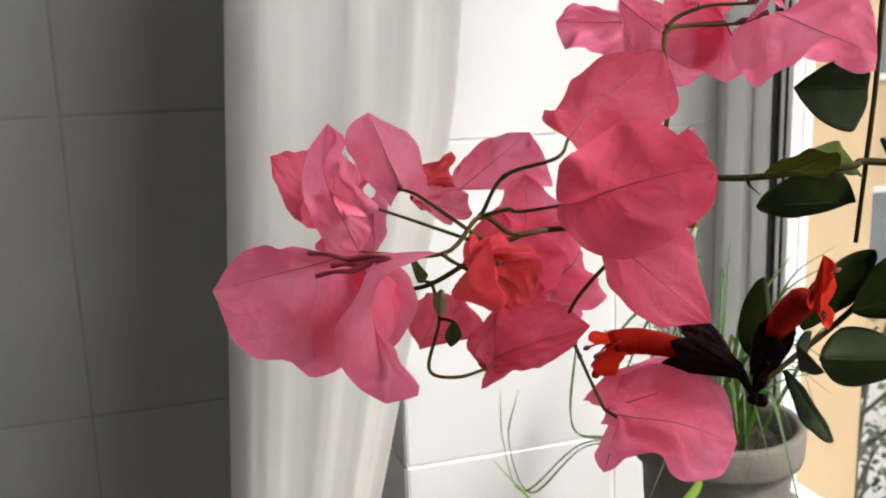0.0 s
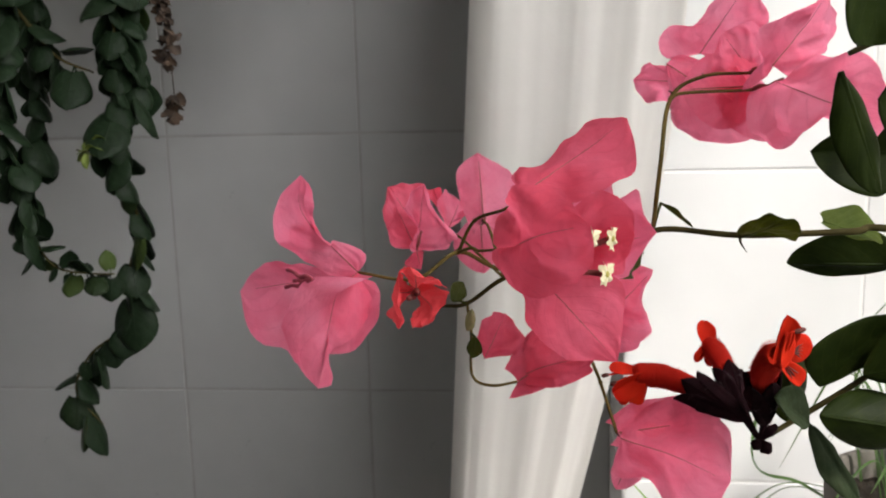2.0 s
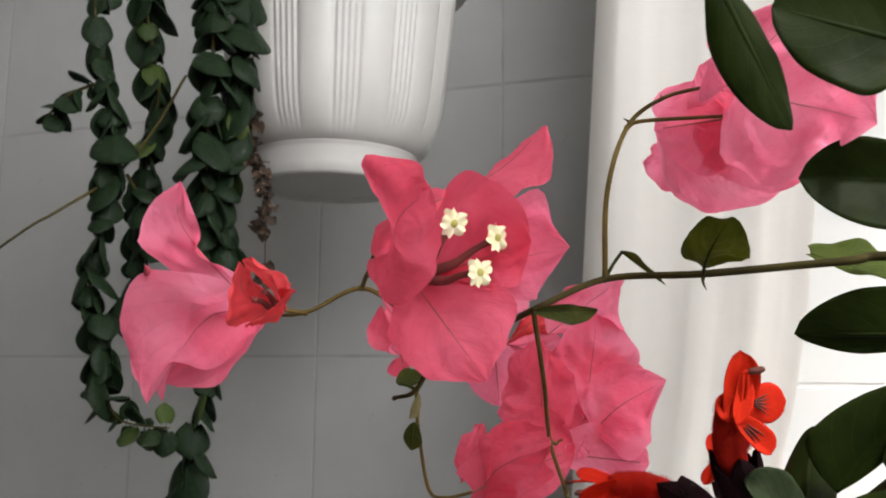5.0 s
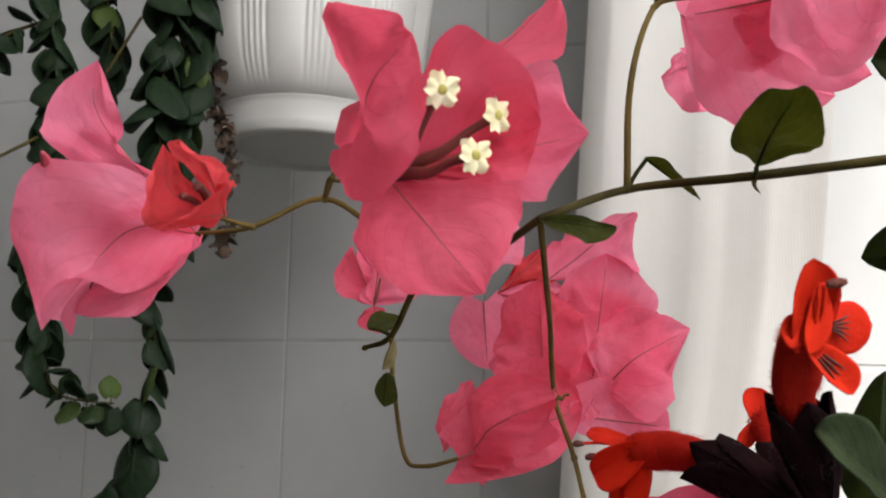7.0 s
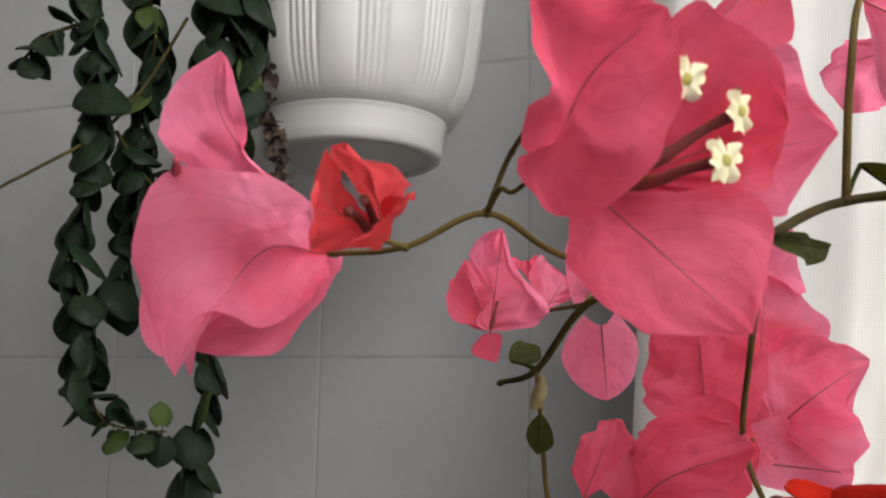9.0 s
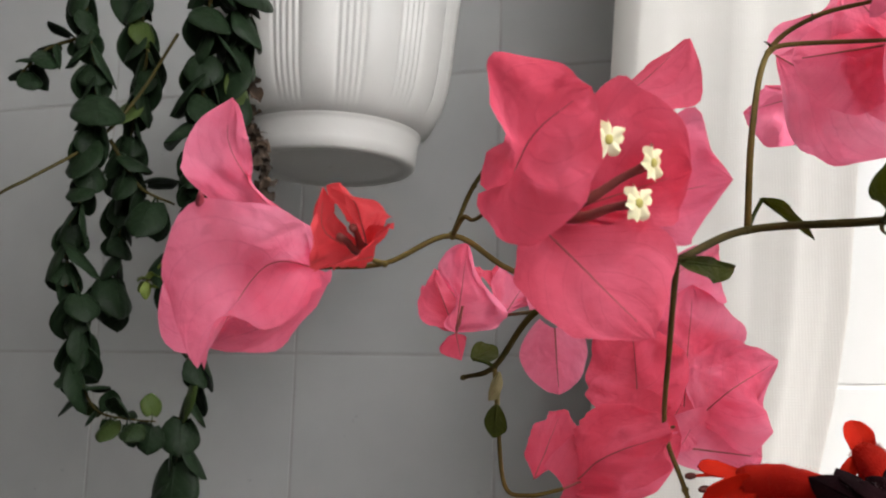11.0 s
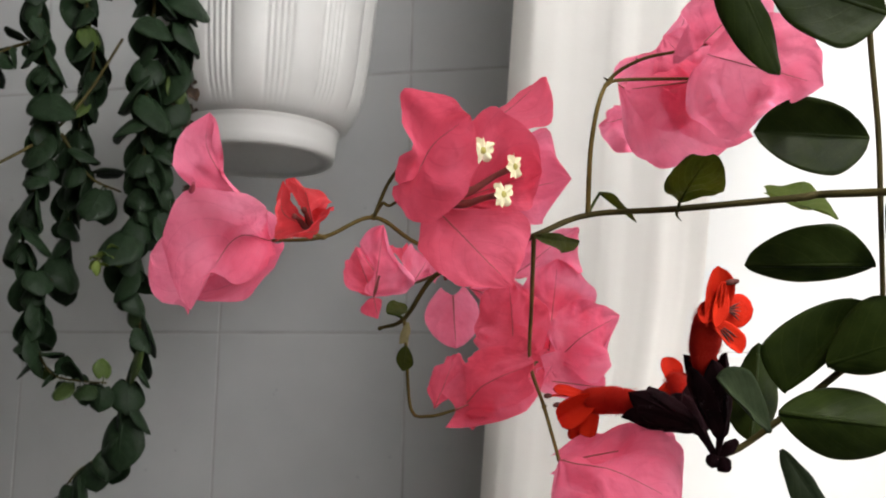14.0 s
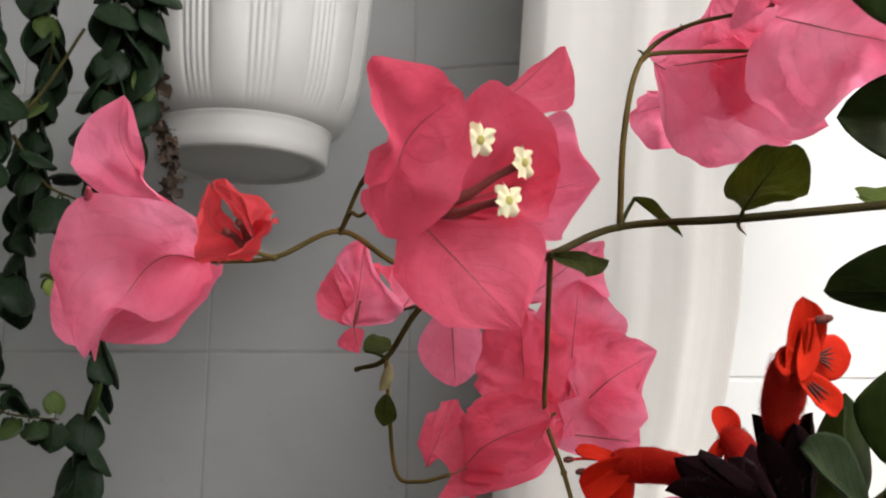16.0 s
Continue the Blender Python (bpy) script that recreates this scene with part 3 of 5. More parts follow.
stem("flower_stalk", [(0.1243, 0.4175, 1.4965), (0.1235, 0.411, 1.4965), (0.1244, 0.3985, 1.4961)], (0.0006, 0.0005, 0.0005), TWIG)
stem("thorn", [(0.2296, 0.4377, 1.5064), (0.2293, 0.4367, 1.5043), (0.2305, 0.4326, 1.5017)], (0.0007, 0.0004, 0.0001), STEM, "small curved thorn")


stem("thorn", [(0.2175, 0.4493, 1.5570), Vector((0.2175, 0.4493, 1.5570)).lerp(Vector((0.2179, 0.4491, 1.5589)), 0.5) + Vector((0.0003, 0, 0)), (0.2179, 0.4491, 1.5589)], (0.0005, 0.0003, 0.0001), STEM)
stem("thorn", [(0.2090, 0.4512, 1.5517), Vector((0.2090, 0.4512, 1.5517)).lerp(Vector((0.2070, 0.4505, 1.5533)), 0.5) + Vector((0, 0, 0.0003)), (0.2070, 0.4505, 1.5533)], (0.0005, 0.0003, 0.0001), STEM)


def flower(tubes, m=TUBE, radius=0.0010, label="rosy floral tubes at the heart of the bracts"):
    """The floral tubes of one flower head: each from its base to its end, swollen below and pinched above."""
    bm = bmesh.new()
    for a, b in tubes:
        a, b = Vector(a), Vector(b)
        c = (a + b) / 2 + Vector((0, 0, -0.0008))
        tube(bm, (a, a.lerp(b, 0.25), c, a.lerp(b, 0.75), b), (radius * 0.7, radius * 1.25, radius * 1.3, radius * 0.95, radius * 0.8, radius * 1.05), 10, 0, 5)
    return part("flower", bm, m, boug, label)


SEED = [0]


def bract(head, B, T, L, R, m=PINK, **shape):
    SEED[0] += 1
    bm = bmesh.new()
    blade(bm, B, T, L, R, seed=SEED[0], **shape)
    return part("bract", bm, [m, RIB], head)


def shaped(head, B, T, left, right, m=PINK, **shape):
    SEED[0] += 1
    bm = bmesh.new()
    petal(bm, B, T, left, right, seed=SEED[0], **shape)
    return part("bract", bm, [m, RIB], head)


# left flower head
h = flower((((0.1005, 0.3786, 1.5054), (0.0871, 0.4017, 1.5032)), ((0.1005, 0.3786, 1.5054), (0.0877, 0.3966, 1.4989)), ((0.1005, 0.3786, 1.5054), (0.0909, 0.3946, 1.5013))), ANTHER, 0.0006)
shaped(h, (0.1041, 0.4260, 1.4971), (0.0928, 0.4012, 1.5324), [(0.0962, 0.4189, 1.4980), (0.0867, 0.3957, 1.5126), (0.0849, 0.3953, 1.5174), (0.0873, 0.3959, 1.5253)], [(0.1072, 0.4251, 1.5032), (0.1005, 0.4207, 1.5083), (0.0987, 0.4019, 1.5119), (0.0934, 0.4109, 1.5189), (0.0967, 0.3992, 1.5279)], mid=(0.0925, 0.4043, 1.5193))
shaped(h, (0.1041, 0.4260, 1.4971), (0.0992, 0.3836, 1.4714), [(0.1132, 0.3906, 1.5027), (0.1065, 0.3852, 1.5048), (0.0998, 0.3820, 1.5050), (0.0940, 0.3798, 1.5001), (0.0916, 0.3824, 1.4932), (0.0886, 0.3893, 1.4829), (0.0925, 0.3885, 1.4748)], [(0.1098, 0.4159, 1.4919), (0.1104, 0.4103, 1.4882), (0.1081, 0.4030, 1.4815), (0.1017, 0.3989, 1.4805), (0.1028, 0.3859, 1.4818), (0.1059, 0.3763, 1.4760)], mid=(0.1011, 0.4046, 1.4942), crumple=0.0008)
shaped(h, (0.1041, 0.4260, 1.4971), (0.0661, 0.4187, 1.4925), [(0.0801, 0.4178, 1.5030), (0.0724, 0.4191, 1.5007)], [(0.1013, 0.4015, 1.4856), (0.0918, 0.3967, 1.4761), (0.0824, 0.4107, 1.4751), (0.0711, 0.4111, 1.4801)])
SEED[0] = 40
shaped(h, (0.1041, 0.4260, 1.4971), (0.0875, 0.4060, 1.4768), [(0.0990, 0.4190, 1.4930), (0.0900, 0.4110, 1.4860)], [(0.1120, 0.4170, 1.4945), (0.1140, 0.4070, 1.4898), (0.1118, 0.4055, 1.4830), (0.1072, 0.4045, 1.4778), (0.0970, 0.4040, 1.4755)], PINK, mid=(0.1020, 0.4170, 1.4855), rib=0.0001, crumple=0.0012)
SEED[0] = 3
# small coral head
h = flower((((0.1266, 0.4024, 1.4962), (0.1285, 0.389, 1.4995)), ((0.1266, 0.4024, 1.4962), (0.1262, 0.388, 1.4975))), TUBE, 0.0008)
shaped(h, (0.1266, 0.4024, 1.4962), (0.1243, 0.3835, 1.5066), [(0.1212, 0.3985, 1.4935), (0.1218, 0.3890, 1.4908), (0.1236, 0.3785, 1.4915), (0.1232, 0.3800, 1.4990)], [(0.1238, 0.3985, 1.4990), (0.1248, 0.3905, 1.5030)], CORAL, mid=(0.1222, 0.3905, 1.4990), rib=0.0002, crumple=0.0018, wave=0.0010)
shaped(h, (0.1266, 0.4024, 1.4962), (0.1272, 0.3845, 1.5076), [(0.1238, 0.3990, 1.5004), (0.1236, 0.3890, 1.5046), (0.1246, 0.3840, 1.5066)], [(0.1312, 0.3965, 1.4992), (0.1355, 0.3890, 1.5004), (0.1372, 0.3858, 1.5005), (0.1318, 0.3848, 1.5046)], CORAL, mid=(0.1274, 0.3935, 1.5042), rib=0.0002, crumple=0.0016, wave=0.0010)
shaped(h, (0.1266, 0.4024, 1.4962), (0.1310, 0.3800, 1.4912), [(0.1318, 0.3955, 1.4980), (0.1372, 0.3880, 1.5000), (0.1378, 0.3845, 1.4970), (0.1352, 0.3820, 1.4928)], [(0.1288, 0.3950, 1.4925), (0.1280, 0.3830, 1.4898)], CORAL, mid=(0.1328, 0.3905, 1.4935), rib=0.0002, crumple=0.0018, wave=0.0010)
# large open head
h = flower((((0.1611, 0.4066, 1.5028), (0.1782, 0.3889, 1.5142)), ((0.1611, 0.4066, 1.5028), (0.1850, 0.4007, 1.5123)), ((0.1611, 0.4066, 1.5028), (0.1830, 0.3939, 1.5031))), TUBE, 0.0010)
shaped(h, (0.1557, 0.4052, 1.5089), (0.1772, 0.3769, 1.5203), [(0.1495, 0.4035, 1.5096), (0.1506, 0.4050, 1.5173), (0.1547, 0.4063, 1.5208), (0.1567, 0.3851, 1.5301), (0.1690, 0.3876, 1.5293)], [(0.1496, 0.4033, 1.5084), (0.1526, 0.4017, 1.5004), (0.1577, 0.3956, 1.4965), (0.1677, 0.3932, 1.4973), (0.1774, 0.3812, 1.5074), (0.1786, 0.3776, 1.5145)], ROSE, mid=(0.1644, 0.3891, 1.5156))
shaped(h, (0.1591, 0.4164, 1.5240), (0.1913, 0.4250, 1.5459), [(0.1548, 0.4225, 1.5285), (0.1568, 0.4271, 1.5309), (0.1643, 0.4350, 1.5307), (0.1722, 0.4420, 1.5383), (0.1810, 0.4400, 1.5442)], [(0.1656, 0.4172, 1.5185), (0.1817, 0.4150, 1.5239), (0.1930, 0.4197, 1.5298), (0.1931, 0.4215, 1.5390)], ROSE, mid=(0.1735, 0.4262, 1.5325), crumple=0.0014)
shaped(h, (0.1611, 0.4066, 1.5028), (0.1862, 0.3905, 1.4779), [(0.1594, 0.3968, 1.4955), (0.1610, 0.3931, 1.4875), (0.1709, 0.3911, 1.4786), (0.1797, 0.3933, 1.4768)], [(0.1870, 0.4040, 1.4998), (0.1884, 0.3992, 1.4882)], ROSE)
shaped(h, (0.1611, 0.4066, 1.5028), (0.1921, 0.4064, 1.5118), [(0.1764, 0.3914, 1.5250), (0.1841, 0.3982, 1.5260), (0.1910, 0.4013, 1.5202)], [(0.1863, 0.4051, 1.5007), (0.1899, 0.4067, 1.5049)], ROSE)
shaped(h, (0.1611, 0.4066, 1.5028), (0.1997, 0.4145, 1.5115), [(0.1904, 0.4099, 1.5252), (0.1961, 0.4123, 1.5164)], [(0.1887, 0.4118, 1.4979), (0.1921, 0.4135, 1.5010)], PINK)


def blossom(at, toward, size=0.0035):
    """A small cream flower: five notched lobes round a greenish throat."""
    at, n = Vector(at), (Vector(toward) - Vector(at)).normalized()
    s = n.orthogonal().normalized()
    o = n.cross(s)
    bm = bmesh.new()
    rng = random.Random(SEED[0] * 7 + len(bpy.data.objects))
    for k in range(5):
        a0 = 2 * math.pi * k / 5 + rng.uniform(-0.1, 0.1)
        d = s * math.cos(a0) + o * math.sin(a0)
        e = n.cross(d)
        curl = rng.uniform(-0.0007, 0.0006)
        rows = []
        for i in range(8):
            f = i / 7
            wdt = size * (0.12 + 0.34 * min(1.0, f * 1.5) ** 1.3)
            row = []
            for j in range(9):
                u = j / 4 - 1
                reach = 0.98 - 0.34 * u ** 4 - 0.20 * math.exp(-(u / 0.28) ** 2)
                p = at + d * (size * (0.10 + f * reach)) + e * (wdt * u) + n * (curl * f * f + 0.0005 + 0.0006 * math.sin(u * 4 + k * 2) * f * f - 0.0006 * abs(u) ** 2 * f)
                row.append(bm.verts.new(p))
            rows.append(row)
        for a, b in zip(rows, rows[1:]):
            for j in range(8):
                bm.faces.new((a[j], a[j + 1], b[j + 1], b[j]))
    tube(bm, (at - n * 0.0012, at + n * 0.0001, at + n * 0.0007), (0.0011, 0.0012, 0.0008), 10, 1, 2)
    return part("blossom", bm, [CREAM, EYE_M], h, "small cream five-lobed flower")


blossom((0.1782, 0.3889, 1.5142), Vector((0.1782, 0.3889, 1.5142)) + Vector((0.70, -0.66, -0.25)))
blossom((0.1850, 0.4007, 1.5123), Vector((0.1850, 0.4007, 1.5123)) + Vector((0.85, -0.5, -0.1)))
blossom((0.1830, 0.3939, 1.5031), Vector((0.1830, 0.3939, 1.5031)) + Vector((0.75, -0.65, 0.0)))
# small curled head
h = flower((((0.1126, 0.5122, 1.4878), Vector((0.1126, 0.5122, 1.4878)).lerp(Vector((0.1186, 0.5102, 1.5092)), 0.4)),), TUBE, 0.0005)
shaped(h, (0.1126, 0.5122, 1.4878), (0.1170, 0.5087, 1.5165), [(0.1097, 0.5070, 1.4903), (0.1122, 0.5104, 1.4983), (0.1083, 0.5038, 1.5084), (0.1122, 0.5058, 1.5146)], [(0.1242, 0.5124, 1.4895), (0.1267, 0.5173, 1.4950), (0.1208, 0.5148, 1.5024), (0.1186, 0.5102, 1.5092)], wave=0.002, crumple=0.003, curl=0.005)
shaped(h, (0.1126, 0.5122, 1.4878), (0.1045, 0.5115, 1.5073), [(0.1046, 0.5058, 1.4906), (0.1024, 0.5041, 1.4979)], [(0.1066, 0.5135, 1.4971)], ROSE)
shaped(h, (0.1126, 0.5122, 1.4878), (0.1142, 0.5139, 1.4791), [(0.1103, 0.5099, 1.4860), (0.1079, 0.5111, 1.4816)], [(0.1154, 0.5151, 1.4864)], ROSE)
shaped(h, (0.1247, 0.5263, 1.4944), (0.1295, 0.5339, 1.5057), [(0.1205, 0.5260, 1.5038), (0.1219, 0.5294, 1.5107)], [(0.1329, 0.5355, 1.5005)], PINK, wave=0.001, crumple=0.0026)
shaped(h, (0.1247, 0.5263, 1.4944), (0.1181, 0.5347, 1.5108), [(0.1205, 0.5260, 1.5038), (0.1133, 0.5295, 1.5106)], [(0.1219, 0.5294, 1.5107)], ROSE)
shaped(h, (0.1182, 0.5129, 1.4912), (0.0976, 0.5370, 1.5117), [(0.1080, 0.5150, 1.4870), (0.1035, 0.5150, 1.4890), (0.0976, 0.5230, 1.4995)], [(0.1180, 0.5260, 1.5010), (0.1130, 0.5400, 1.5110), (0.1060, 0.5400, 1.5127)], ROSE, wave=0.0016, crumple=0.0024)
# far lower head
h = flower((((0.1408, 0.5162, 1.4993), (0.141, 0.53, 1.503)), ((0.1408, 0.5162, 1.4993), (0.138, 0.53, 1.497))), TUBE, 0.0008)
bract(h, (0.1408, 0.5162, 1.4993), (0.1371, 0.5460, 1.5242), (0.1278, 0.5455, 1.5101), (0.1546, 0.5406, 1.5086), PINK, cup=0.003)
bract(h, (0.1377, 0.5479, 1.4921), (0.1385, 0.5516, 1.4694), (0.1274, 0.5451, 1.4814), (0.1493, 0.5569, 1.4841), PINK, cup=0.004)
shaped(h, (0.1480, 0.5300, 1.4930), (0.1660, 0.5350, 1.5098), [(0.1500, 0.5350, 1.4985), (0.1530, 0.5350, 1.5035), (0.1600, 0.5330, 1.5070)], [(0.1550, 0.5370, 1.4960), (0.1652, 0.5350, 1.4970), (0.1668, 0.5380, 1.5040)], CORAL, wave=0.003, crumple=0.004)
shaped(h, (0.1480, 0.5300, 1.4930), (0.1741, 0.5350, 1.4850), [(0.1590, 0.5330, 1.4975), (0.1700, 0.5340, 1.4950)], [(0.1537, 0.5350, 1.4880), (0.1640, 0.5370, 1.4820)], PINK, wave=0.002, crumple=0.003)
# closed lower bud head
h = flower((((0.1551, 0.4730, 1.4446), (0.163, 0.4790, 1.452)),), TUBE, 0.0008)
shaped(h, (0.1547, 0.4775, 1.4440), (0.1841, 0.4536, 1.4603), [(0.1522, 0.4827, 1.4510), (0.1570, 0.4755, 1.4608), (0.1661, 0.4785, 1.4665), (0.1775, 0.4664, 1.4648)], [(0.1612, 0.4751, 1.4415), (0.1720, 0.4673, 1.4440), (0.1816, 0.4641, 1.4498), (0.1826, 0.4580, 1.4555)], ROSE, mid=(0.1669, 0.4639, 1.4533), crumple=0.0026)
shaped(h, (0.1547, 0.4775, 1.4440), (0.1602, 0.4762, 1.4377), [(0.1560, 0.4734, 1.4433)], [(0.1676, 0.4772, 1.4425), (0.1636, 0.4754, 1.4411)], ROSE, wave=0.001, crumple=0.0026)
bract(h, (0.1551, 0.4709, 1.4446), (0.184, 0.486, 1.458), (0.170, 0.485, 1.470), (0.174, 0.484, 1.443), ROSE, cup=0.005, point=0.7)
shaped(h, (0.1409, 0.5004, 1.4443), (0.1502, 0.4962, 1.4647), [(0.1377, 0.5028, 1.4526), (0.1434, 0.5037, 1.4628)], [(0.1566, 0.4822, 1.4537), (0.1548, 0.4883, 1.4633)], ROSE, crumple=0.002)
# right lower head
h = flower((((0.1815, 0.4649, 1.4606), Vector((0.1815, 0.4649, 1.4606)).lerp(Vector((0.1873, 0.4975, 1.4629)), 0.25)),), TWIG, 0.0004)
shaped(h, (0.1723, 0.4899, 1.4663), (0.1696, 0.4972, 1.4934), [(0.1596, 0.4806, 1.4664), (0.1570, 0.4971, 1.4755), (0.1594, 0.4961, 1.4853)], [(0.1829, 0.4842, 1.4638), (0.1848, 0.4760, 1.4742), (0.1847, 0.4750, 1.4809)], ROSE, crumple=0.0026)
shaped(h, (0.1837, 0.5024, 1.4663), (0.1862, 0.5119, 1.5023), [(0.1734, 0.5005, 1.4767), (0.1753, 0.5084, 1.4956)], [(0.1866, 0.5059, 1.4749), (0.1995, 0.5114, 1.4846), (0.1951, 0.5146, 1.4972)], PINK, crumple=0.0020)
shaped(h, (0.1801, 0.5064, 1.4622), (0.1937, 0.5114, 1.4892), [(0.1654, 0.5045, 1.4663), (0.1630, 0.5058, 1.4814), (0.1756, 0.5091, 1.4914)], [(0.1924, 0.5101, 1.4560), (0.2019, 0.5126, 1.4667), (0.2032, 0.5127, 1.4817)], ROSE, crumple=0.0018, rib=0.0001)
shaped(h, (0.1861, 0.4894, 1.4602), (0.1826, 0.4875, 1.4537), [(0.1810, 0.4842, 1.4592)], [(0.1875, 0.4904, 1.4558)], PINK, rib=0.0001)
shaped(h, (0.1653, 0.5250, 1.4961), (0.1935, 0.5233, 1.5163), [(0.1632, 0.5260, 1.5000), (0.1654, 0.5250, 1.5056), (0.1778, 0.5250, 1.5155), (0.1860, 0.5240, 1.5170)], [(0.1760, 0.5210, 1.4960), (0.1945, 0.5150, 1.4960), (0.1951, 0.5080, 1.4990), (0.1950, 0.5150, 1.5080)], PINK, crumple=0.0022)
shaped(h, (0.1873, 0.4975, 1.4629), (0.2097, 0.5086, 1.4799), [(0.1841, 0.4933, 1.4721), (0.1872, 0.5000, 1.4798), (0.1955, 0.5012, 1.4842)], [(0.1915, 0.4959, 1.4595), (0.2004, 0.4899, 1.4543), (0.2062, 0.4924, 1.4596), (0.2045, 0.5064, 1.4665)], PINK, mid=(0.1969, 0.4942, 1.4711), crumple=0.0030)
bract(h, (0.1807, 0.4920, 1.4557), (0.2043, 0.5029, 1.4530), (0.1924, 0.4982, 1.4662), (0.1915, 0.4956, 1.4482), PINK, cup=0.003, wave=0.002)
# upper head
h = flower((((0.2320, 0.4441, 1.5586), (0.240, 0.448, 1.562)), ((0.2351, 0.4551, 1.5528), (0.245, 0.452, 1.556))), TUBE, 0.0009)
shaped(h, (0.2398, 0.4414, 1.5559), (0.2721, 0.4340, 1.5416), [(0.2327, 0.4517, 1.5500), (0.2316, 0.4493, 1.5372), (0.2373, 0.4521, 1.5338), (0.2491, 0.4601, 1.5330), (0.2591, 0.4630, 1.5421), (0.2653, 0.4311, 1.5369)], [(0.2468, 0.4293, 1.5615), (0.2601, 0.4319, 1.5642), (0.2683, 0.4346, 1.5585), (0.2714, 0.4344, 1.5511)], crumple=0.0024)
shaped(h, (0.2389, 0.4438, 1.5607), (0.2582, 0.4529, 1.5832), [(0.2308, 0.4401, 1.5529), (0.2299, 0.4374, 1.5622), (0.2339, 0.4389, 1.5712), (0.2450, 0.4434, 1.5783)], [(0.2447, 0.4477, 1.5574), (0.2560, 0.4552, 1.5650), (0.2614, 0.4570, 1.5749)], PINK, crumple=0.0024)
shaped(h, (0.2107, 0.4856, 1.5622), (0.2484, 0.4902, 1.5378), [(0.2116, 0.4849, 1.5543), (0.2135, 0.4873, 1.5420), (0.2192, 0.4926, 1.5358), (0.2282, 0.4951, 1.5323), (0.2418, 0.4895, 1.5332)], [(0.2182, 0.4899, 1.5651), (0.2346, 0.4872, 1.5569), (0.2462, 0.4917, 1.5450)], crumple=0.0022)
shaped(h, (0.2256, 0.4942, 1.5548), (0.2017, 0.5174, 1.5561), [(0.2097, 0.5140, 1.5627), (0.2036, 0.5174, 1.5584)], [(0.2224, 0.4952, 1.5438), (0.2120, 0.5233, 1.5462), (0.2048, 0.5197, 1.5460)], crumple=0.0022)
shaped(h, (0.2239, 0.4935, 1.5654), (0.2382, 0.4780, 1.5904), [(0.2141, 0.4954, 1.5645), (0.2101, 0.4954, 1.5707), (0.2127, 0.4958, 1.5758), (0.2212, 0.4948, 1.5754), (0.2277, 0.4944, 1.5836)], [(0.2369, 0.4952, 1.5635), (0.2409, 0.4759, 1.5718), (0.2444, 0.4772, 1.5779)], crumple=0.0022)
shaped(h, (0.2395, 0.4681, 1.5558), (0.2268, 0.4668, 1.5723), [(0.2300, 0.4649, 1.5494), (0.2233, 0.4660, 1.5591)], [(0.2452, 0.4657, 1.5656), (0.2372, 0.4665, 1.5755)], PINK, crumple=0.0028)
bract(h, (0.2349, 0.4611, 1.5539), (0.2138, 0.4648, 1.5532), (0.2257, 0.4675, 1.5659), (0.2288, 0.4662, 1.5390), PINK, cup=0.003, base=0.6)
bract(h, (0.2349, 0.4611, 1.5539), (0.2560, 0.4746, 1.5376), (0.2480, 0.4727, 1.5518), (0.2353, 0.4680, 1.5368), PINK, cup=-0.003, base=0.6)
# low head
h = flower((((0.1917, 0.4587, 1.4293), (0.203, 0.452, 1.424)),), TUBE, 0.0008)
shaped(h, (0.1925, 0.4511, 1.4302), (0.2288, 0.4379, 1.4199), [(0.1921, 0.4704, 1.4298), (0.2082, 0.4686, 1.4361), (0.2215, 0.4548, 1.4390), (0.2298, 0.4506, 1.4341), (0.2295, 0.4409, 1.4250)], [(0.1900, 0.4490, 1.4184), (0.2017, 0.4427, 1.4170), (0.2109, 0.4409, 1.4077), (0.2220, 0.4368, 1.4093)], PINK, mid=(0.2099, 0.4415, 1.4276), crumple=0.0022)
bract(h, (0.1917, 0.4587, 1.4293), (0.2281, 0.4551, 1.4363), (0.2179, 0.4736, 1.4392), (0.222, 0.452, 1.424), PINK, cup=0.002)
bract(h, (0.197, 0.459, 1.423), (0.1917, 0.4584, 1.4069), (0.190, 0.459, 1.415), (0.201, 0.458, 1.412), PINK, cup=0.002)


def leaf(plant, B, T, L, R, m=LEAF, name="leaf", stalk=None, **shape):
    SEED[0] += 1
    bm = bmesh.new()
    shape = dict(dict(lobe=0.05, base=0.1, wave=0.0008, crumple=0.0004, rib=0.0004, point=0.85), **shape)
    blade(bm, B, T, L, R, seed=SEED[0], rib_mat=0, **shape)
    if stalk:
        tube(bm, (stalk, Vector(stalk).lerp(Vector(B), 0.5) + Vector((0, 0, 0.0004)), B), (0.0006, 0.0005, 0.0005), 7, 0)
    return part(name, bm, m, plant)


SEED[0] += 1
bm = bmesh.new()
petal(bm, (0.2300, 0.4330, 1.5072), (0.2388, 0.4100, 1.5162), [(0.2262, 0.4260, 1.5095), (0.2258, 0.4235, 1.5116), (0.2280, 0.4180, 1.5140), (0.2317, 0.4140, 1.5158)], [(0.2360, 0.4290, 1.5078), (0.2420, 0.4230, 1.5079), (0.2417, 0.4130, 1.5105), (0.2408, 0.4105, 1.5140)], mid=(0.2335, 0.4205, 1.5112), seed=SEED[0], crumple=0.0009, wave=0.0008, rib=0.0004, rib_mat=0)
tube(bm, ((0.2296, 0.4377, 1.5064), (0.2298, 0.4350, 1.5065), (0.2300, 0.4330, 1.5072)), (0.0006, 0.0005, 0.0005), 7, 0)
part("leaf", bm, LEAF, boug)
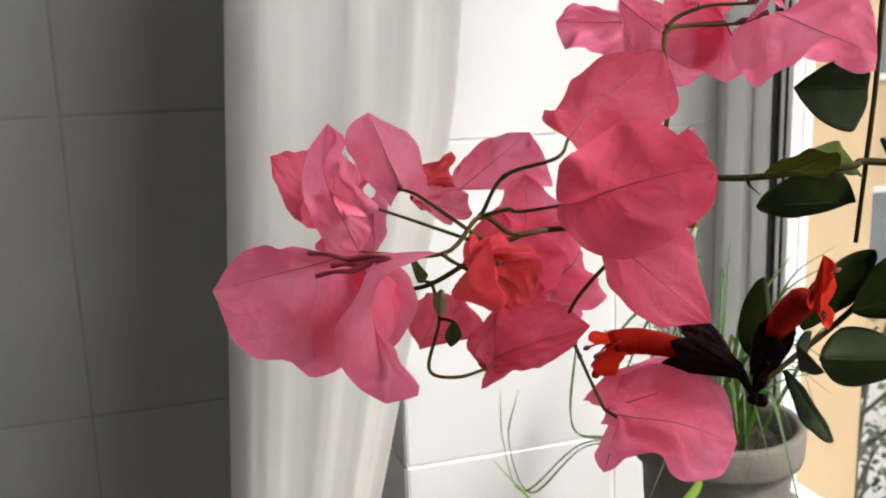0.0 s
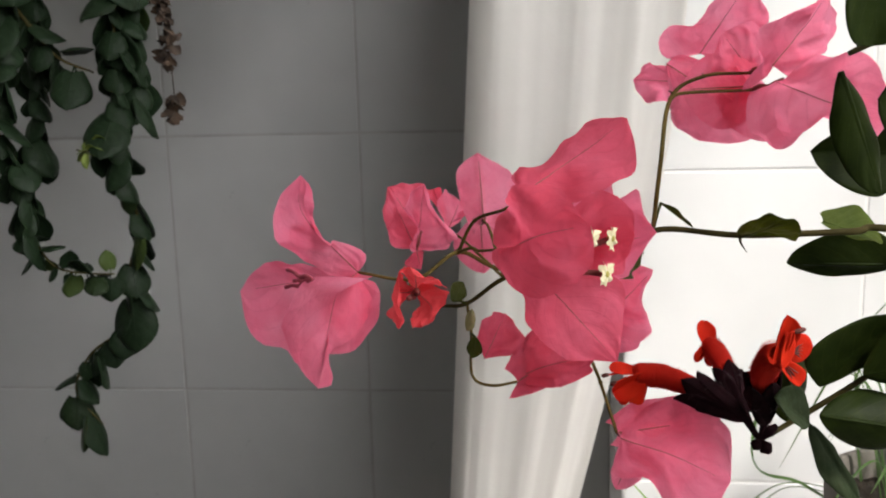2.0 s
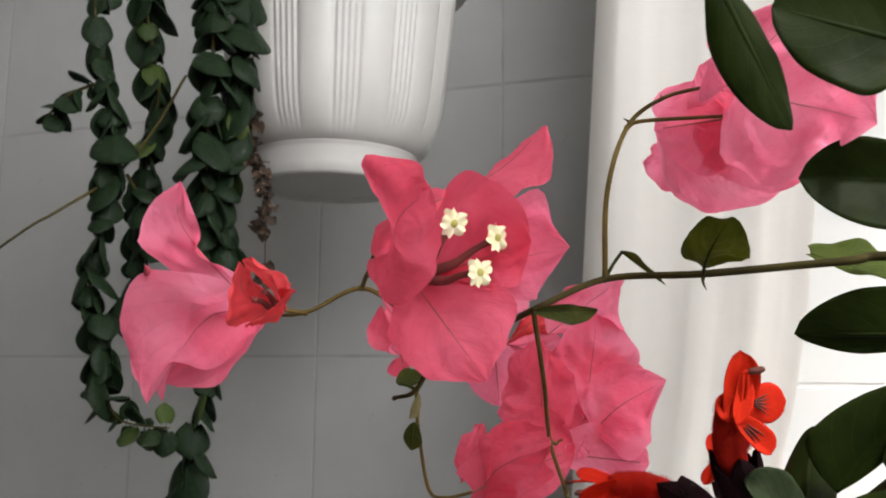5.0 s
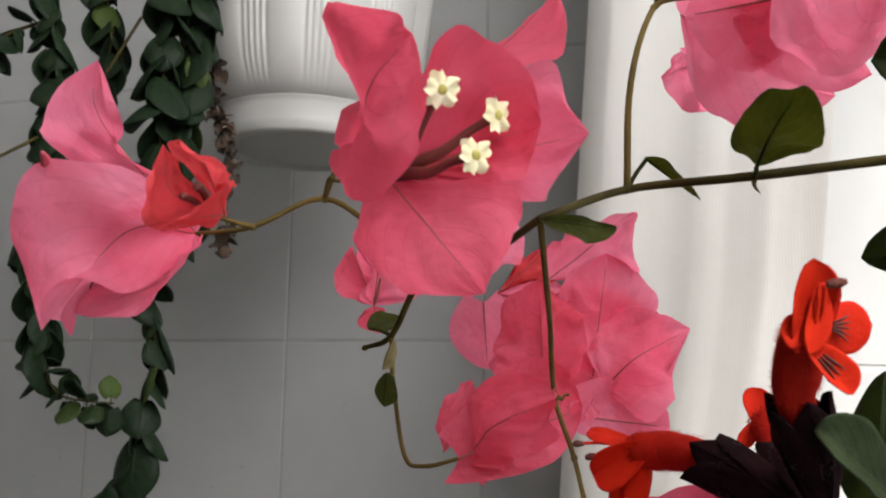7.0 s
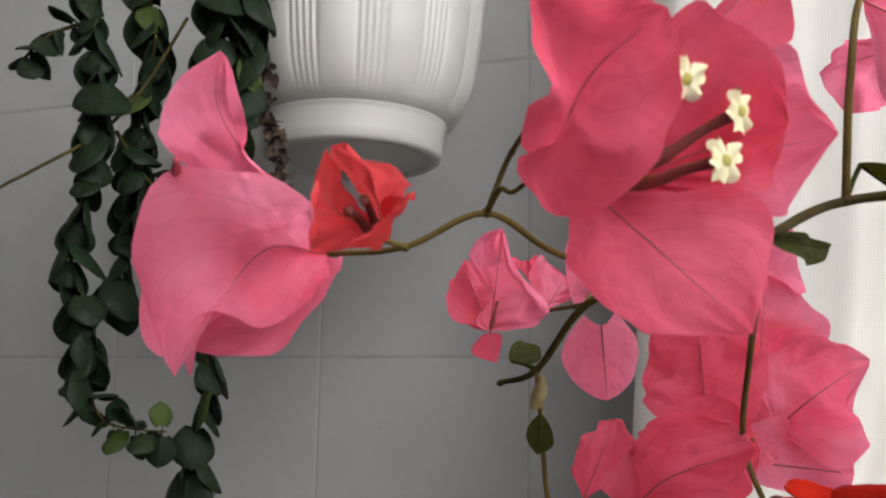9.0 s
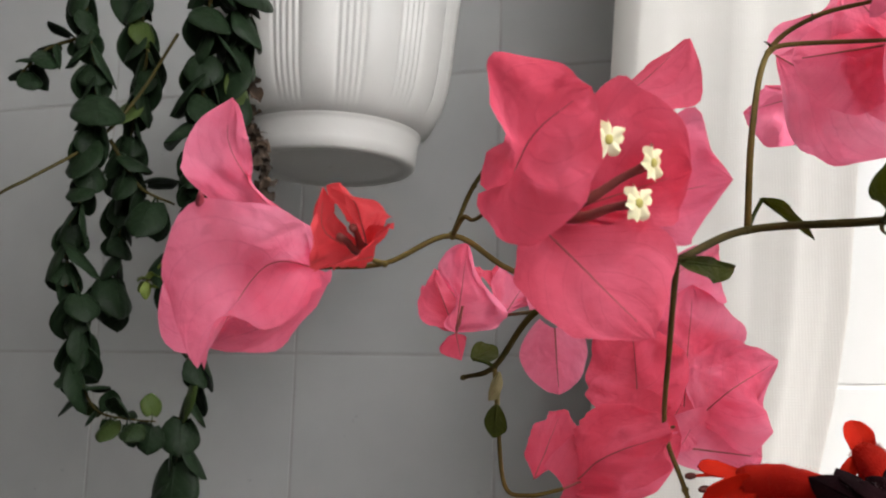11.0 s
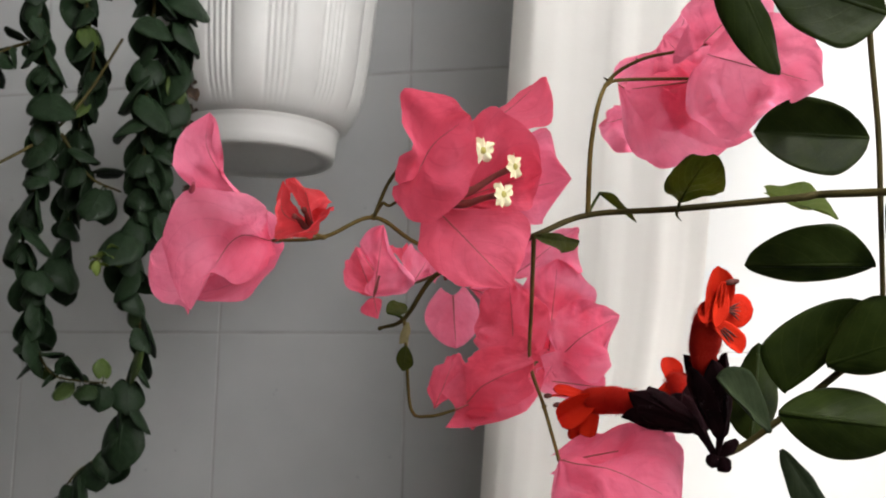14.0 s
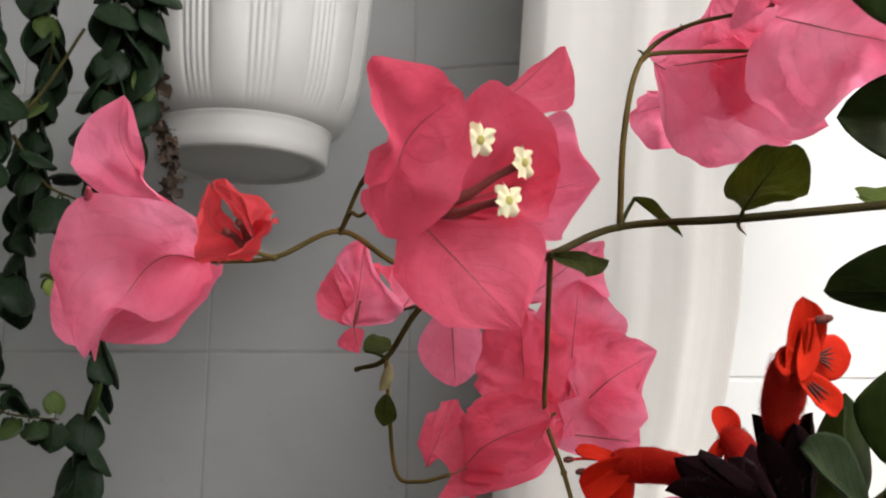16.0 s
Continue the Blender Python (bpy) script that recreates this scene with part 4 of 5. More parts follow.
leaf(boug, (0.2056, 0.4533, 1.5152), (0.2171, 0.4566, 1.5056), (0.212, 0.449, 1.5135), (0.212, 0.455, 1.5115), stalk=(0.2021, 0.4459, 1.5067), cup=0.001)
leaf(boug, (0.1878, 0.4233, 1.4966), (0.2003, 0.4500, 1.4985), (0.1935, 0.4345, 1.4990), (0.1945, 0.4370, 1.4935), cup=0.0015, wave=0.0014, droop=-0.0015)
PALE = sheet("leaf_pale_green", (0.085, 0.115, 0.026), (0.060, 0.088, 0.018), (1.5, 1.5, 0.5), 0.42, 0.5, 0.3, 6.0, 0.6, 0.08, (0.14, 0.17, 0.06))
leaf(boug, (0.2555, 0.4379, 1.5108), (0.2759, 0.4414, 1.5029), (0.2692, 0.4460, 1.5133), (0.2673, 0.4360, 1.5046), PALE, wave=0.0016, base=0.3, point=0.7)
leaf(boug, (0.1315, 0.4665, 1.4775), (0.1348, 0.4799, 1.4815), (0.131, 0.472, 1.4825), (0.136, 0.472, 1.4775), stalk=(0.1367, 0.4691, 1.4757))
FADED = sheet("leaf_faded", (0.30, 0.27, 0.14), (0.22, 0.19, 0.09), (1.2, 1.2, 0.8), 0.3, 0.6, 0.2)
leaf(boug, (0.1388, 0.4659, 1.4741), (0.1367, 0.4635, 1.4666), (0.1353, 0.4656, 1.4713), (0.1391, 0.4626, 1.4692), FADED, stalk=(0.1382, 0.4673, 1.4644), cup=0.002)
leaf(boug, (0.1402, 0.4585, 1.4654), (0.1392, 0.4595, 1.4573), (0.1427, 0.4599, 1.4598), (0.1370, 0.4584, 1.4616), stalk=(0.1382, 0.4673, 1.4644))

# ---- lipstick plant ----
lip = thing("lipstick_plant", "trailing plant with thick dark green leaves and scarlet tubular flowers", "plant", (0.46, 0.38, 1.15))


def lip_stem(pts_, radii):
    bm = bmesh.new()
    tube(bm, pts_, radii, 9, 0, 7, 0.08)
    return part("stem", bm, STEM, lip)


lip_stem([(0.2397, 0.4458, 1.4323), (0.2498, 0.4477, 1.4377), (0.2742, 0.4418, 1.4579), (0.2905, 0.4431, 1.4727), (0.33, 0.44, 1.50), (0.40, 0.43, 1.47), (0.45, 0.40, 1.36), (0.46, 0.38, 1.15)], (0.0009, 0.0010, 0.0011, 0.0012, 0.0014, 0.0018))
lip_stem([(0.2909, 0.4601, 1.4765), (0.2912, 0.4557, 1.5260), (0.2916, 0.4492, 1.5982), (0.32, 0.44, 1.66), (0.39, 0.43, 1.62), (0.44, 0.41, 1.45), (0.462, 0.385, 1.15)], (0.0008, 0.0010, 0.0011, 0.0013))
W = dict(thick=0.0009, cup=-0.003, wave=0.0006, crumple=0.0003, lobe=0.0, point=0.58, base=0.06)
leaf(lip, (0.2884, 0.4568, 1.5310), (0.2534, 0.4487, 1.5324), (0.2683, 0.4455, 1.5415), (0.2737, 0.4504, 1.5179), WAXY, **W)
leaf(lip, (0.2894, 0.4606, 1.4917), (0.2506, 0.4622, 1.4922), (0.2756, 0.4605, 1.5056), (0.2699, 0.4672, 1.4881), WAXY, **W)
leaf(lip, (0.2590, 0.4460, 1.4520), (0.2814, 0.4400, 1.4785), (0.2528, 0.4374, 1.4659), (0.2735, 0.4350, 1.4640), WAXY, **W)
leaf(lip, (0.2500, 0.4499, 1.4376), (0.2543, 0.4617, 1.4675), (0.2444, 0.4574, 1.4474), (0.2599, 0.4603, 1.4511), WAXY, **W)
leaf(lip, (0.2560, 0.4330, 1.4462), (0.2890, 0.4285, 1.4425), (0.2730, 0.4360, 1.4540), (0.2712, 0.4330, 1.4340), WAXY, **W)
leaf(lip, (0.2590, 0.4540, 1.4350), (0.2756, 0.4480, 1.4084), (0.2712, 0.4500, 1.4262), (0.2640, 0.4440, 1.4205), DOWNY, **dict(W, cup=-0.005))
leaf(lip, (0.2539, 0.4399, 1.4406), (0.2388, 0.4238, 1.4557), (0.2458, 0.4304, 1.4567), (0.2424, 0.4207, 1.4473), DOWNY, **W)
leaf(lip, (0.2698, 0.4353, 1.4597), (0.2944, 0.4239, 1.4684), (0.2805, 0.4295, 1.4789), (0.2820, 0.4280, 1.4578), WAXY, **W)
leaf(lip, (0.2390, 0.3706, 1.5592), (0.2528, 0.3790, 1.5275), (0.2492, 0.3748, 1.5480), (0.2412, 0.3722, 1.5385), WAXY, **W)
leaf(lip, (0.2778, 0.3816, 1.5420), (0.2498, 0.3769, 1.5522), (0.2634, 0.3787, 1.5619), (0.2645, 0.3798, 1.5329), WAXY, **W)
leaf(lip, (0.2485, 0.3708, 1.6101), (0.2455, 0.3716, 1.5654), (0.2363, 0.3698, 1.5797), (0.2544, 0.3726, 1.5802), WAXY, **dict(W, point=0.42, cup=-0.005))
leaf(lip, (0.2669, 0.3807, 1.6111), (0.2587, 0.3806, 1.5705), (0.2535, 0.3793, 1.5888), (0.2748, 0.3826, 1.5901), WAXY, **W)
leaf(lip, (0.2599, 0.3808, 1.5708), (0.2548, 0.3806, 1.5517), (0.2536, 0.3801, 1.5611), (0.2609, 0.3812, 1.5618), PALE, **W)
lip_stem([(0.2427, 0.3783, 1.5637), (0.2480, 0.3791, 1.5661), (0.2554, 0.3801, 1.5696), (0.2643, 0.3814, 1.5738), (0.2821, 0.3840, 1.5826), (0.36, 0.40, 1.60), (0.43, 0.40, 1.45), (0.4605, 0.382, 1.15)], (0.0007, 0.0010, 0.0012, 0.0014, 0.0016))
leaf(lip, (0.2960, 0.4563, 1.5128), (0.2860, 0.4250, 1.4842), (0.2880, 0.4400, 1.5030), (0.3010, 0.4380, 1.5010), DOWNY, **W)

# ---- scarlet flowers of the lipstick plant ----
SCARLET = noisy("petal_scarlet", (0.38, 0.008, 0.004), (0.56, 0.024, 0.006), 120, (0.6, 0.8), 0.4, 1400, distance=0.0004, spec=0.08)
PLUM = noisy("calyx_plum", (0.007, 0.0025, 0.0035), (0.017, 0.006, 0.008), 130, (0.8, 0.95), 0.5, 1500, distance=0.0004, spec=0.04)
SCARLET_DEEP = noisy("tube_deep_red", (0.28, 0.008, 0.005), (0.43, 0.017, 0.008), 120, (0.6, 0.8), 0.4, 1400, distance=0.0004, spec=0.06)
STREAK = noisy("petal_streak", (0.06, 0.010, 0.006), (0.11, 0.018, 0.010), 200, (0.6, 0.8), 0.1, 900)


def down(bm, line, radius, count, length, mat, seed):
    """Fine hairs standing off a tube."""
    rng = random.Random(seed)
    for _ in range(count):
        k = rng.uniform(0, len(line) - 2)
        i = int(k)
        p = line[i].lerp(line[i + 1], k - i)
        way = (line[i + 1] - line[i]).normalized()
        s = way.orthogonal().normalized()
        a = rng.uniform(0, 6.283)
        d = s * math.cos(a) + way.cross(s) * math.sin(a)
        q = p + d * radius(k / (len(line) - 1)) * 0.97
        tip = q + (d + way * rng.uniform(-0.2, 0.5)).normalized() * length * rng.uniform(0.6, 1.2)
        e = way.cross(d) * 0.00005
        f = bm.faces.new([bm.verts.new(v) for v in (q - e, q + e, tip)])
        f.material_index = mat


def lip_flower(base, calyx_end, line, r, seed, lobes, streaks=(), stamens=(), spread=1.0):
    """A scarlet tube out of a split plum calyx; lobes: (base, tip, one side, other side, cup) of each lobe round the mouth."""
    base, calyx_end = Vector(base), Vector(calyx_end)
    start = base.lerp(calyx_end, 0.5)
    bm = bmesh.new()
    run = tube(bm, [start, calyx_end] + [Vector(p) for p in line], (r * 0.5, r * 0.8, r * 0.98, r, r * 0.94, r * 0.72), 20, 2, 7, 0.05)
    down(bm, run[len(run) // 4:], lambda k: r * 0.95, 1500, 0.0011, 2, seed)
    for k, (b, t, a, c, cup) in enumerate(lobes):
        blade(bm, b, t, a, c, seed=seed + k, rib=0, nu=12, ns=14, wave=0.0005, lobe=0, base=0.55, point=0.5, crumple=0.0004, thick=0.0006, cup=cup)
    for pts_ in streaks:
        tube(bm, pts_, (0.00012, 0.00030, 0.00010), 5, 1, 3)
    for pts_ in stamens:
        tube(bm, pts_, (0.0004, 0.0004, 0.0004), 6, 0, 4)
        a, b = Vector(pts_[-2]), Vector(pts_[-1])
        way = (b - a).normalized()
        tube(bm, (b - way * 0.0003, b + way * 0.0011, b + way * 0.0022), (0.0006, 0.0009, 0.0005), 8, 1, 3)
    flower_ = part("flower", bm, [SCARLET, STREAK, SCARLET_DEEP], lip, "scarlet hairy tubular flower with dark streaks")
    way = (calyx_end - base).normalized()
    s = way.orthogonal().normalized()
    o = way.cross(s)
    length = (calyx_end - base).length
    rng = random.Random(seed)
    for k in range(5):
        a = 2 * math.pi * k / 5 + seed * 0.6
        d = s * math.cos(a) + o * math.sin(a)
        t = way.cross(d)
        bm = bmesh.new()
        reach = length * rng.uniform(0.98, 1.10)
        B, T = base + d * 0.0006, base + way * reach + d * (r * rng.uniform(1.02, 1.45) * spread)
        mid = base + way * reach * 0.5 + d * r * 1.02
        L, R = (base + way * length * 0.60 + d * r * 0.66 + t * (q * r * 1.12) for q in (1, -1))
        blade(bm, B, T, L, R, mid=mid, seed=seed * 7 + k, rib=0.0003, rib_mat=0, nu=12, ns=18, wave=0.0003, lobe=0, base=0.42, point=0.72, crumple=0.0003, thick=0.0006)
        for edge in (L, R):
            down(bm, [B.lerp(edge, 0.3), B.lerp(edge, 0.7), edge, edge.lerp(T, 0.5), T], lambda k: 0.0004, 110, 0.0008, 1, seed + k + 9)
        part("sepal", bm, [PLUM, FUZZ], flower_, "dark plum downy sepal")
    bm = bmesh.new()
    tube(bm, ((0.2397, 0.4458, 1.4323), Vector((0.2397, 0.4458, 1.4323)).lerp(base, 0.5), base, base.lerp(calyx_end, 0.12)), (0.0010, 0.0009, 0.0013, 0.0018), 8)
    part("flower_stalk", bm, PLUM, flower_)


FUZZ = noisy("sepal_down", (0.09, 0.075, 0.08), (0.16, 0.14, 0.145), 300, (0.8, 0.9), 0.1, 900, spec=0.05)
# upright flower: a tall hood, a tongue before it, one ear and the streaked lip turned aside
E1 = Vector((0.2396, 0.4168, 1.4732))
FACE = Vector((0.40, -0.91, -0.06)).normalized()
AWAY = Vector((0.915, 0.402, 0.0)).normalized()
RISE = AWAY.cross(FACE) * -1


def on(a, u, f=0.0):
    """A point of the upright flower, in millimetres aside, up and forward of its mouth."""
    return E1 + (AWAY * a + RISE * u + FACE * f) * 0.001


lip_flower((0.2408, 0.4449, 1.4393), (0.2357, 0.4276, 1.4615), [(0.2362, 0.4241, 1.4662), (0.2368, 0.4206, 1.4703), (0.2376, 0.4182, 1.4728)], 0.0044, 3, [
    (on(-1.8, -4.0, -1.0), on(-1.3, 12.6, 2.2), on(-5.8, 6.0, 1.6), on(2.8, 6.0, 1.6), 0.0020),
    (on(-0.6, 7.0, 1.6), on(-2.8, -4.2, 2.6), on(-3.6, 0.6, 2.6), on(1.0, 0.8, 2.6), -0.0008),
    (on(0.6, 0.6, 0.8), on(9.4, 1.2, 1.6), on(5.6, 5.4, 1.6), on(5.2, -4.0, 1.8), -0.0010),
    (on(-2.4, 0.2, 0.4), on(-6.8, -0.6, 0.2), on(-5.0, 2.8, 0.3), on(-4.8, -3.4, 0.6), -0.0008),
    (on(-2.0, -3.4, 1.0), on(5.2, -11.0, 2.4), on(0.4, -8.6, 2.4), on(5.4, -5.6, 2.4), -0.0010)],
    [(on(1.6, 0.9 + q * 0.5, 2.0), on(3.2, 0.9 + q * 1.3, 2.25), on(5.2 - abs(q) * 0.5, 0.9 + q * 2.4, 2.35)) for q in (-1.2, -0.7, -0.2, 0.3, 0.8)]
    + [(on(-0.6 + q * 0.8, -4.6 + q * 0.6, 2.2), on(0.8 + q * 1.2, -6.2 + q * 0.9, 2.6), on(2.3 + q * 1.6, -8.2 + q * 1.3 + abs(q) * 0.4, 2.8)) for q in (-0.9, -0.3, 0.3, 0.9)],
    [(on(-1.4, 0.0, 2.0), on(-1.6, 5.0, 4.0), on(-1.6, 7.6, 4.4), on(-0.2, 7.9, 4.6)), (on(-0.6, 0.0, 2.0), on(-0.4, 5.0, 4.0), on(-0.4, 7.8, 4.4), on(1.0, 8.1, 4.6))], 1.0)
# flower held level: hood and stamens forward, three lobes hanging under its mouth
lip_flower((0.2334, 0.4429, 1.4417), (0.2178, 0.4582, 1.4476), [(0.2090, 0.4655, 1.4488), (0.2060, 0.4670, 1.4487), (0.2010, 0.4690, 1.4484), (0.1985, 0.4692, 1.4480)], 0.0046, 4, [
    ((0.2020, 0.4660, 1.4492), (0.1905, 0.4660, 1.4423), (0.1962, 0.4645, 1.4398), (0.1926, 0.4628, 1.4486), 0.0014),
    ((0.2022, 0.4672, 1.4470), (0.2001, 0.4700, 1.4328), (0.1973, 0.4676, 1.4399), (0.2040, 0.4690, 1.4415), 0.0012),
    ((0.1975, 0.4705, 1.4440), (0.1953, 0.4718, 1.4355), (0.1935, 0.4704, 1.4381), (0.1979, 0.4722, 1.4375), 0.0006),
    ((0.1990, 0.4677, 1.4505), (0.1892, 0.4649, 1.4524), (0.1929, 0.4647, 1.4492), (0.1929, 0.4690, 1.4529), 0.0010)],
    (), [((0.1960, 0.4670, 1.4498), (0.1920, 0.4650, 1.4501), (0.1895, 0.4637, 1.4500), (0.1884, 0.4634, 1.4499)), ((0.1955, 0.4660, 1.4482), (0.1934, 0.4642, 1.4476), (0.1922, 0.4632, 1.4474), (0.1914, 0.4627, 1.4472))], 1.15)
# small flower behind
lip_flower((0.236, 0.452, 1.440), (0.233, 0.470, 1.449), [(0.231, 0.479, 1.453), (0.2298, 0.4825, 1.4545), (0.2285, 0.4855, 1.456)], 0.0040, 5, [
    ((0.2285, 0.4850, 1.4545), (0.2262, 0.4890, 1.4640), (0.2238, 0.4860, 1.4595), (0.2310, 0.4885, 1.4600), 0.0016),
    ((0.2275, 0.4840, 1.4550), (0.2232, 0.4830, 1.4490), (0.2235, 0.4820, 1.4530), (0.2268, 0.4830, 1.4505), 0.0008),
    ((0.2295, 0.4850, 1.4545), (0.2290, 0.4835, 1.4468), (0.2270, 0.4835, 1.4500), (0.2315, 0.4845, 1.4500), 0.0008)])
for k, (a, b) in enumerate((((0.2371, 0.4412, 1.4312), 0.0022), ((0.2426, 0.4417, 1.4294), 0.0026), ((0.2457, 0.4463, 1.4377), 0.0021))):
    bm = bmesh.new()
    p = Vector(a)
    tube(bm, ((0.2397, 0.4458, 1.4323), Vector((0.2397, 0.4458, 1.4323)).lerp(p, 0.6), p), (0.0008, b, b * 0.4), 9, 0, 6)
    part("bud", bm, PLUM, lip, "small plum flower bud")

# ---- trailing plant in the hanging pot ----
vine = thing("trailing_plant", "trailing plant with strings of small round waxy leaves", "plant", PC + Vector((0, 0, 0.15)))


def waxy_round():
    """Round waxy leaf, green to dark green from one leaf to the next."""
    m = sheet("leaf_round", (0.012, 0.023, 0.011), (0.007, 0.014, 0.006), (1.5, 1.8, 0.6), 0.10, 0.42, 0.10, 4.0, 0.5, 0.11, (0.05, 0.10, 0.04), 110)
    n, l = m.node_tree.nodes, m.node_tree.links
    info = n.new("ShaderNodeObjectInfo")
    young, age = n.new("ShaderNodeMix"), n.new("ShaderNodeMapRange")
    young.data_type = "RGBA"
    young.inputs[7].default_value = (0.075, 0.11, 0.022, 1)
    age.inputs["From Min"].default_value, age.inputs["From Max"].default_value = 0.92, 1.06
    l.new(info.outputs["Random"], age.inputs["Value"])
    l.new(age.outputs["Result"], young.inputs[0])
    p = n["Principled BSDF"]
    l.new(p.inputs["Base Color"].links[0].from_socket, young.inputs[6])
    l.new(young.outputs[2], p.inputs["Base Color"])
    return m


ROUND = waxy_round()
DRY = noisy("leaf_dry", (0.010, 0.006, 0.004), (0.075, 0.042, 0.022), 160, (0.7, 0.9), 0.6, 900, distance=0.0006)
ROUNDS = []
for k in range(5):
    bm = bmesh.new()
    wd = (0.0104, 0.0112, 0.0096, 0.0104, 0.0086)[k]
    ln = (0.019, 0.021, 0.017, 0.022, 0.015)[k]
    blade(bm, (0, 0, 0), (0, ln, -0.002 - 0.001 * k), (-wd, ln * 0.5, 0), (wd, ln * 0.5, 0), seed=70 + k, arch=0.002, cup=-0.0058 + 0.0005 * k, wave=0.0004, lobe=0.10, base=0.45,
          point=0.72, crumple=0.0004, rib=0.0003, thick=0.0008, nu=8, ns=10, rib_mat=0)
    tube(bm, ((0, 0.001, 0), (0, -0.002, 0.0005), (0, -0.0045, 0)), (0.0006, 0.0005, 0.0005), 5, 0, 2)
    me = bpy.data.meshes.new("round_leaf")
    bmesh.ops.recalc_face_normals(bm, faces=bm.faces)
    bm.to_mesh(me)
    bm.free()
    me.materials.append(ROUND)
    me.polygons.foreach_set("use_smooth", [True] * len(me.polygons))
    ROUNDS.append(me)


def strand(points, gap, size, seed, droop=0.7, label="", sparse=1.0, thin=0.0009, loosen=0.0, leaves=None):
    rng = random.Random(seed)
    bm = bmesh.new()
    line = tube(bm, points, (thin * 1.3, thin, thin * 0.7), 7, 0, 8)
    ob = part("strand", bm, STEM, vine, label)
    walked, turn = 0.0, rng.uniform(0, 6)
    for i, (a, b) in enumerate(zip(line, line[1:])):
        walked += (b - a).length
        if walked < gap * (1 + loosen * i / len(line)):
            continue
        walked = 0.0
        way = (b - a).normalized()
        turn += 1.45 + rng.uniform(-0.35, 0.35)
        s = way.orthogonal().normalized()
        o = way.cross(s)
        for k in (0, math.pi):
            if rng.random() > sparse:
                continue
            t = turn + k + rng.uniform(-0.3, 0.3)
            d = s * math.cos(t) + o * math.sin(t)
            out = d
            d = (d + Vector((0, 0, -droop * rng.uniform(0.7, 2.6)))).normalized()
            nrm = (out * 1.0 + Vector((rng.uniform(-0.3, 0.3), rng.uniform(-0.3, 0.3), 0.45))).normalized()
            x = d.cross(nrm).normalized()
            nrm = x.cross(d)
            sc = size * rng.uniform(0.65, 1.3)
            m = Matrix((x, d, nrm)).transposed().to_4x4()
            m.translation = a + d * 0.0045 * sc
            lf = new("leaf", rng.choice(leaves or ROUNDS))
            lf.parent = ob
            lf.matrix_basis = m @ Matrix.Scale(sc, 4)
    return ob


RIM_L = PC + Vector((-0.045, -0.088, 0.178))
RIM_M = PC + Vector((-0.010, -0.098, 0.180))
strand([PC + Vector((0, -0.05, 0.155)), RIM_M, (-0.071, 0.652, 1.723), (-0.071, 0.648, 1.668), (-0.072, 0.648, 1.619), (-0.071, 0.648, 1.574), (-0.075, 0.648, 1.540), (-0.074, 0.648, 1.510),
        (-0.066, 0.648, 1.480), (-0.073, 0.648, 1.455), (-0.074, 0.648, 1.435), (-0.082, 0.648, 1.416), (-0.103, 0.648, 1.400), (-0.114, 0.648, 1.377), (-0.099, 0.648, 1.356)],
       0.0060, 1.0, 11, 1.0, "long string of overlapping round leaves", loosen=0.75)
strand([PC + Vector((0.01, -0.05, 0.155)), RIM_M + Vector((0.012, 0.002, 0)), (-0.060, 0.668, 1.728), (-0.060, 0.664, 1.683), (-0.062, 0.662, 1.647), (-0.068, 0.662, 1.612), (-0.070, 0.662, 1.580), (-0.066, 0.66, 1.55)],
       0.0060, 1.04, 12, 1.0)
strand([PC + Vector((-0.03, -0.05, 0.155)), RIM_L, (-0.138, 0.630, 1.720), (-0.133, 0.628, 1.665), (-0.125, 0.628, 1.633), (-0.124, 0.628, 1.598), (-0.127, 0.628, 1.568), (-0.136, 0.628, 1.542), (-0.124, 0.628, 1.515),
        (-0.121, 0.628, 1.495), (-0.123, 0.628, 1.479)], 0.0078, 0.96, 13, 1.0)
strand([(-0.123, 0.628, 1.481), (-0.116, 0.628, 1.467), (-0.107, 0.628, 1.457), (-0.092, 0.628, 1.454), (-0.075, 0.630, 1.453)], 0.006, 0.55, 14, 0.2, "upturned tip with small leaves", 0.9, 0.0006)
strand([PC + Vector((-0.035, -0.04, 0.155)), RIM_L + Vector((0.012, 0.02, 0)), (-0.126, 0.66, 1.734), (-0.122, 0.66, 1.677), (-0.117, 0.66, 1.654), (-0.122, 0.66, 1.629), (-0.124, 0.66, 1.603), (-0.126, 0.66, 1.571),
        (-0.127, 0.66, 1.543), (-0.133, 0.66, 1.515)], 0.0078, 0.98, 15, 1.0)
strand([(-0.122, 0.640, 1.60), (-0.105, 0.645, 1.575), (-0.085, 0.648, 1.565)], 0.010, 0.9, 16, 0.6)
YOUNG = sheet("leaf_young", (0.15, 0.19, 0.045), (0.10, 0.14, 0.03), (1.2, 1.3, 0.6), 0.2, 0.5, 0.1, 4.0, 0.5, 0.1)
TIPS = []
for me in ROUNDS[:3]:
    me = me.copy()
    me.materials[0] = YOUNG
    TIPS.append(me)
TIP = Vector((-0.0832, 0.6300, 1.5225))
strand([(-0.070, 0.646, TIP.z + 0.012), TIP + Vector((0.004, 0.006, 0.004)), TIP, TIP + Vector((-0.006, -0.003, 0.001))], 0.0028, 0.32, 21, 0.2, "pale yellow-green young shoot tip", 1.0, 0.0005, leaves=TIPS)
strand([(-0.134, 0.628, 1.655), (-0.150, 0.618, 1.645), (-0.160, 0.612, 1.630)], 0.007, 0.6, 17, 0.4)
bm = bmesh.new()
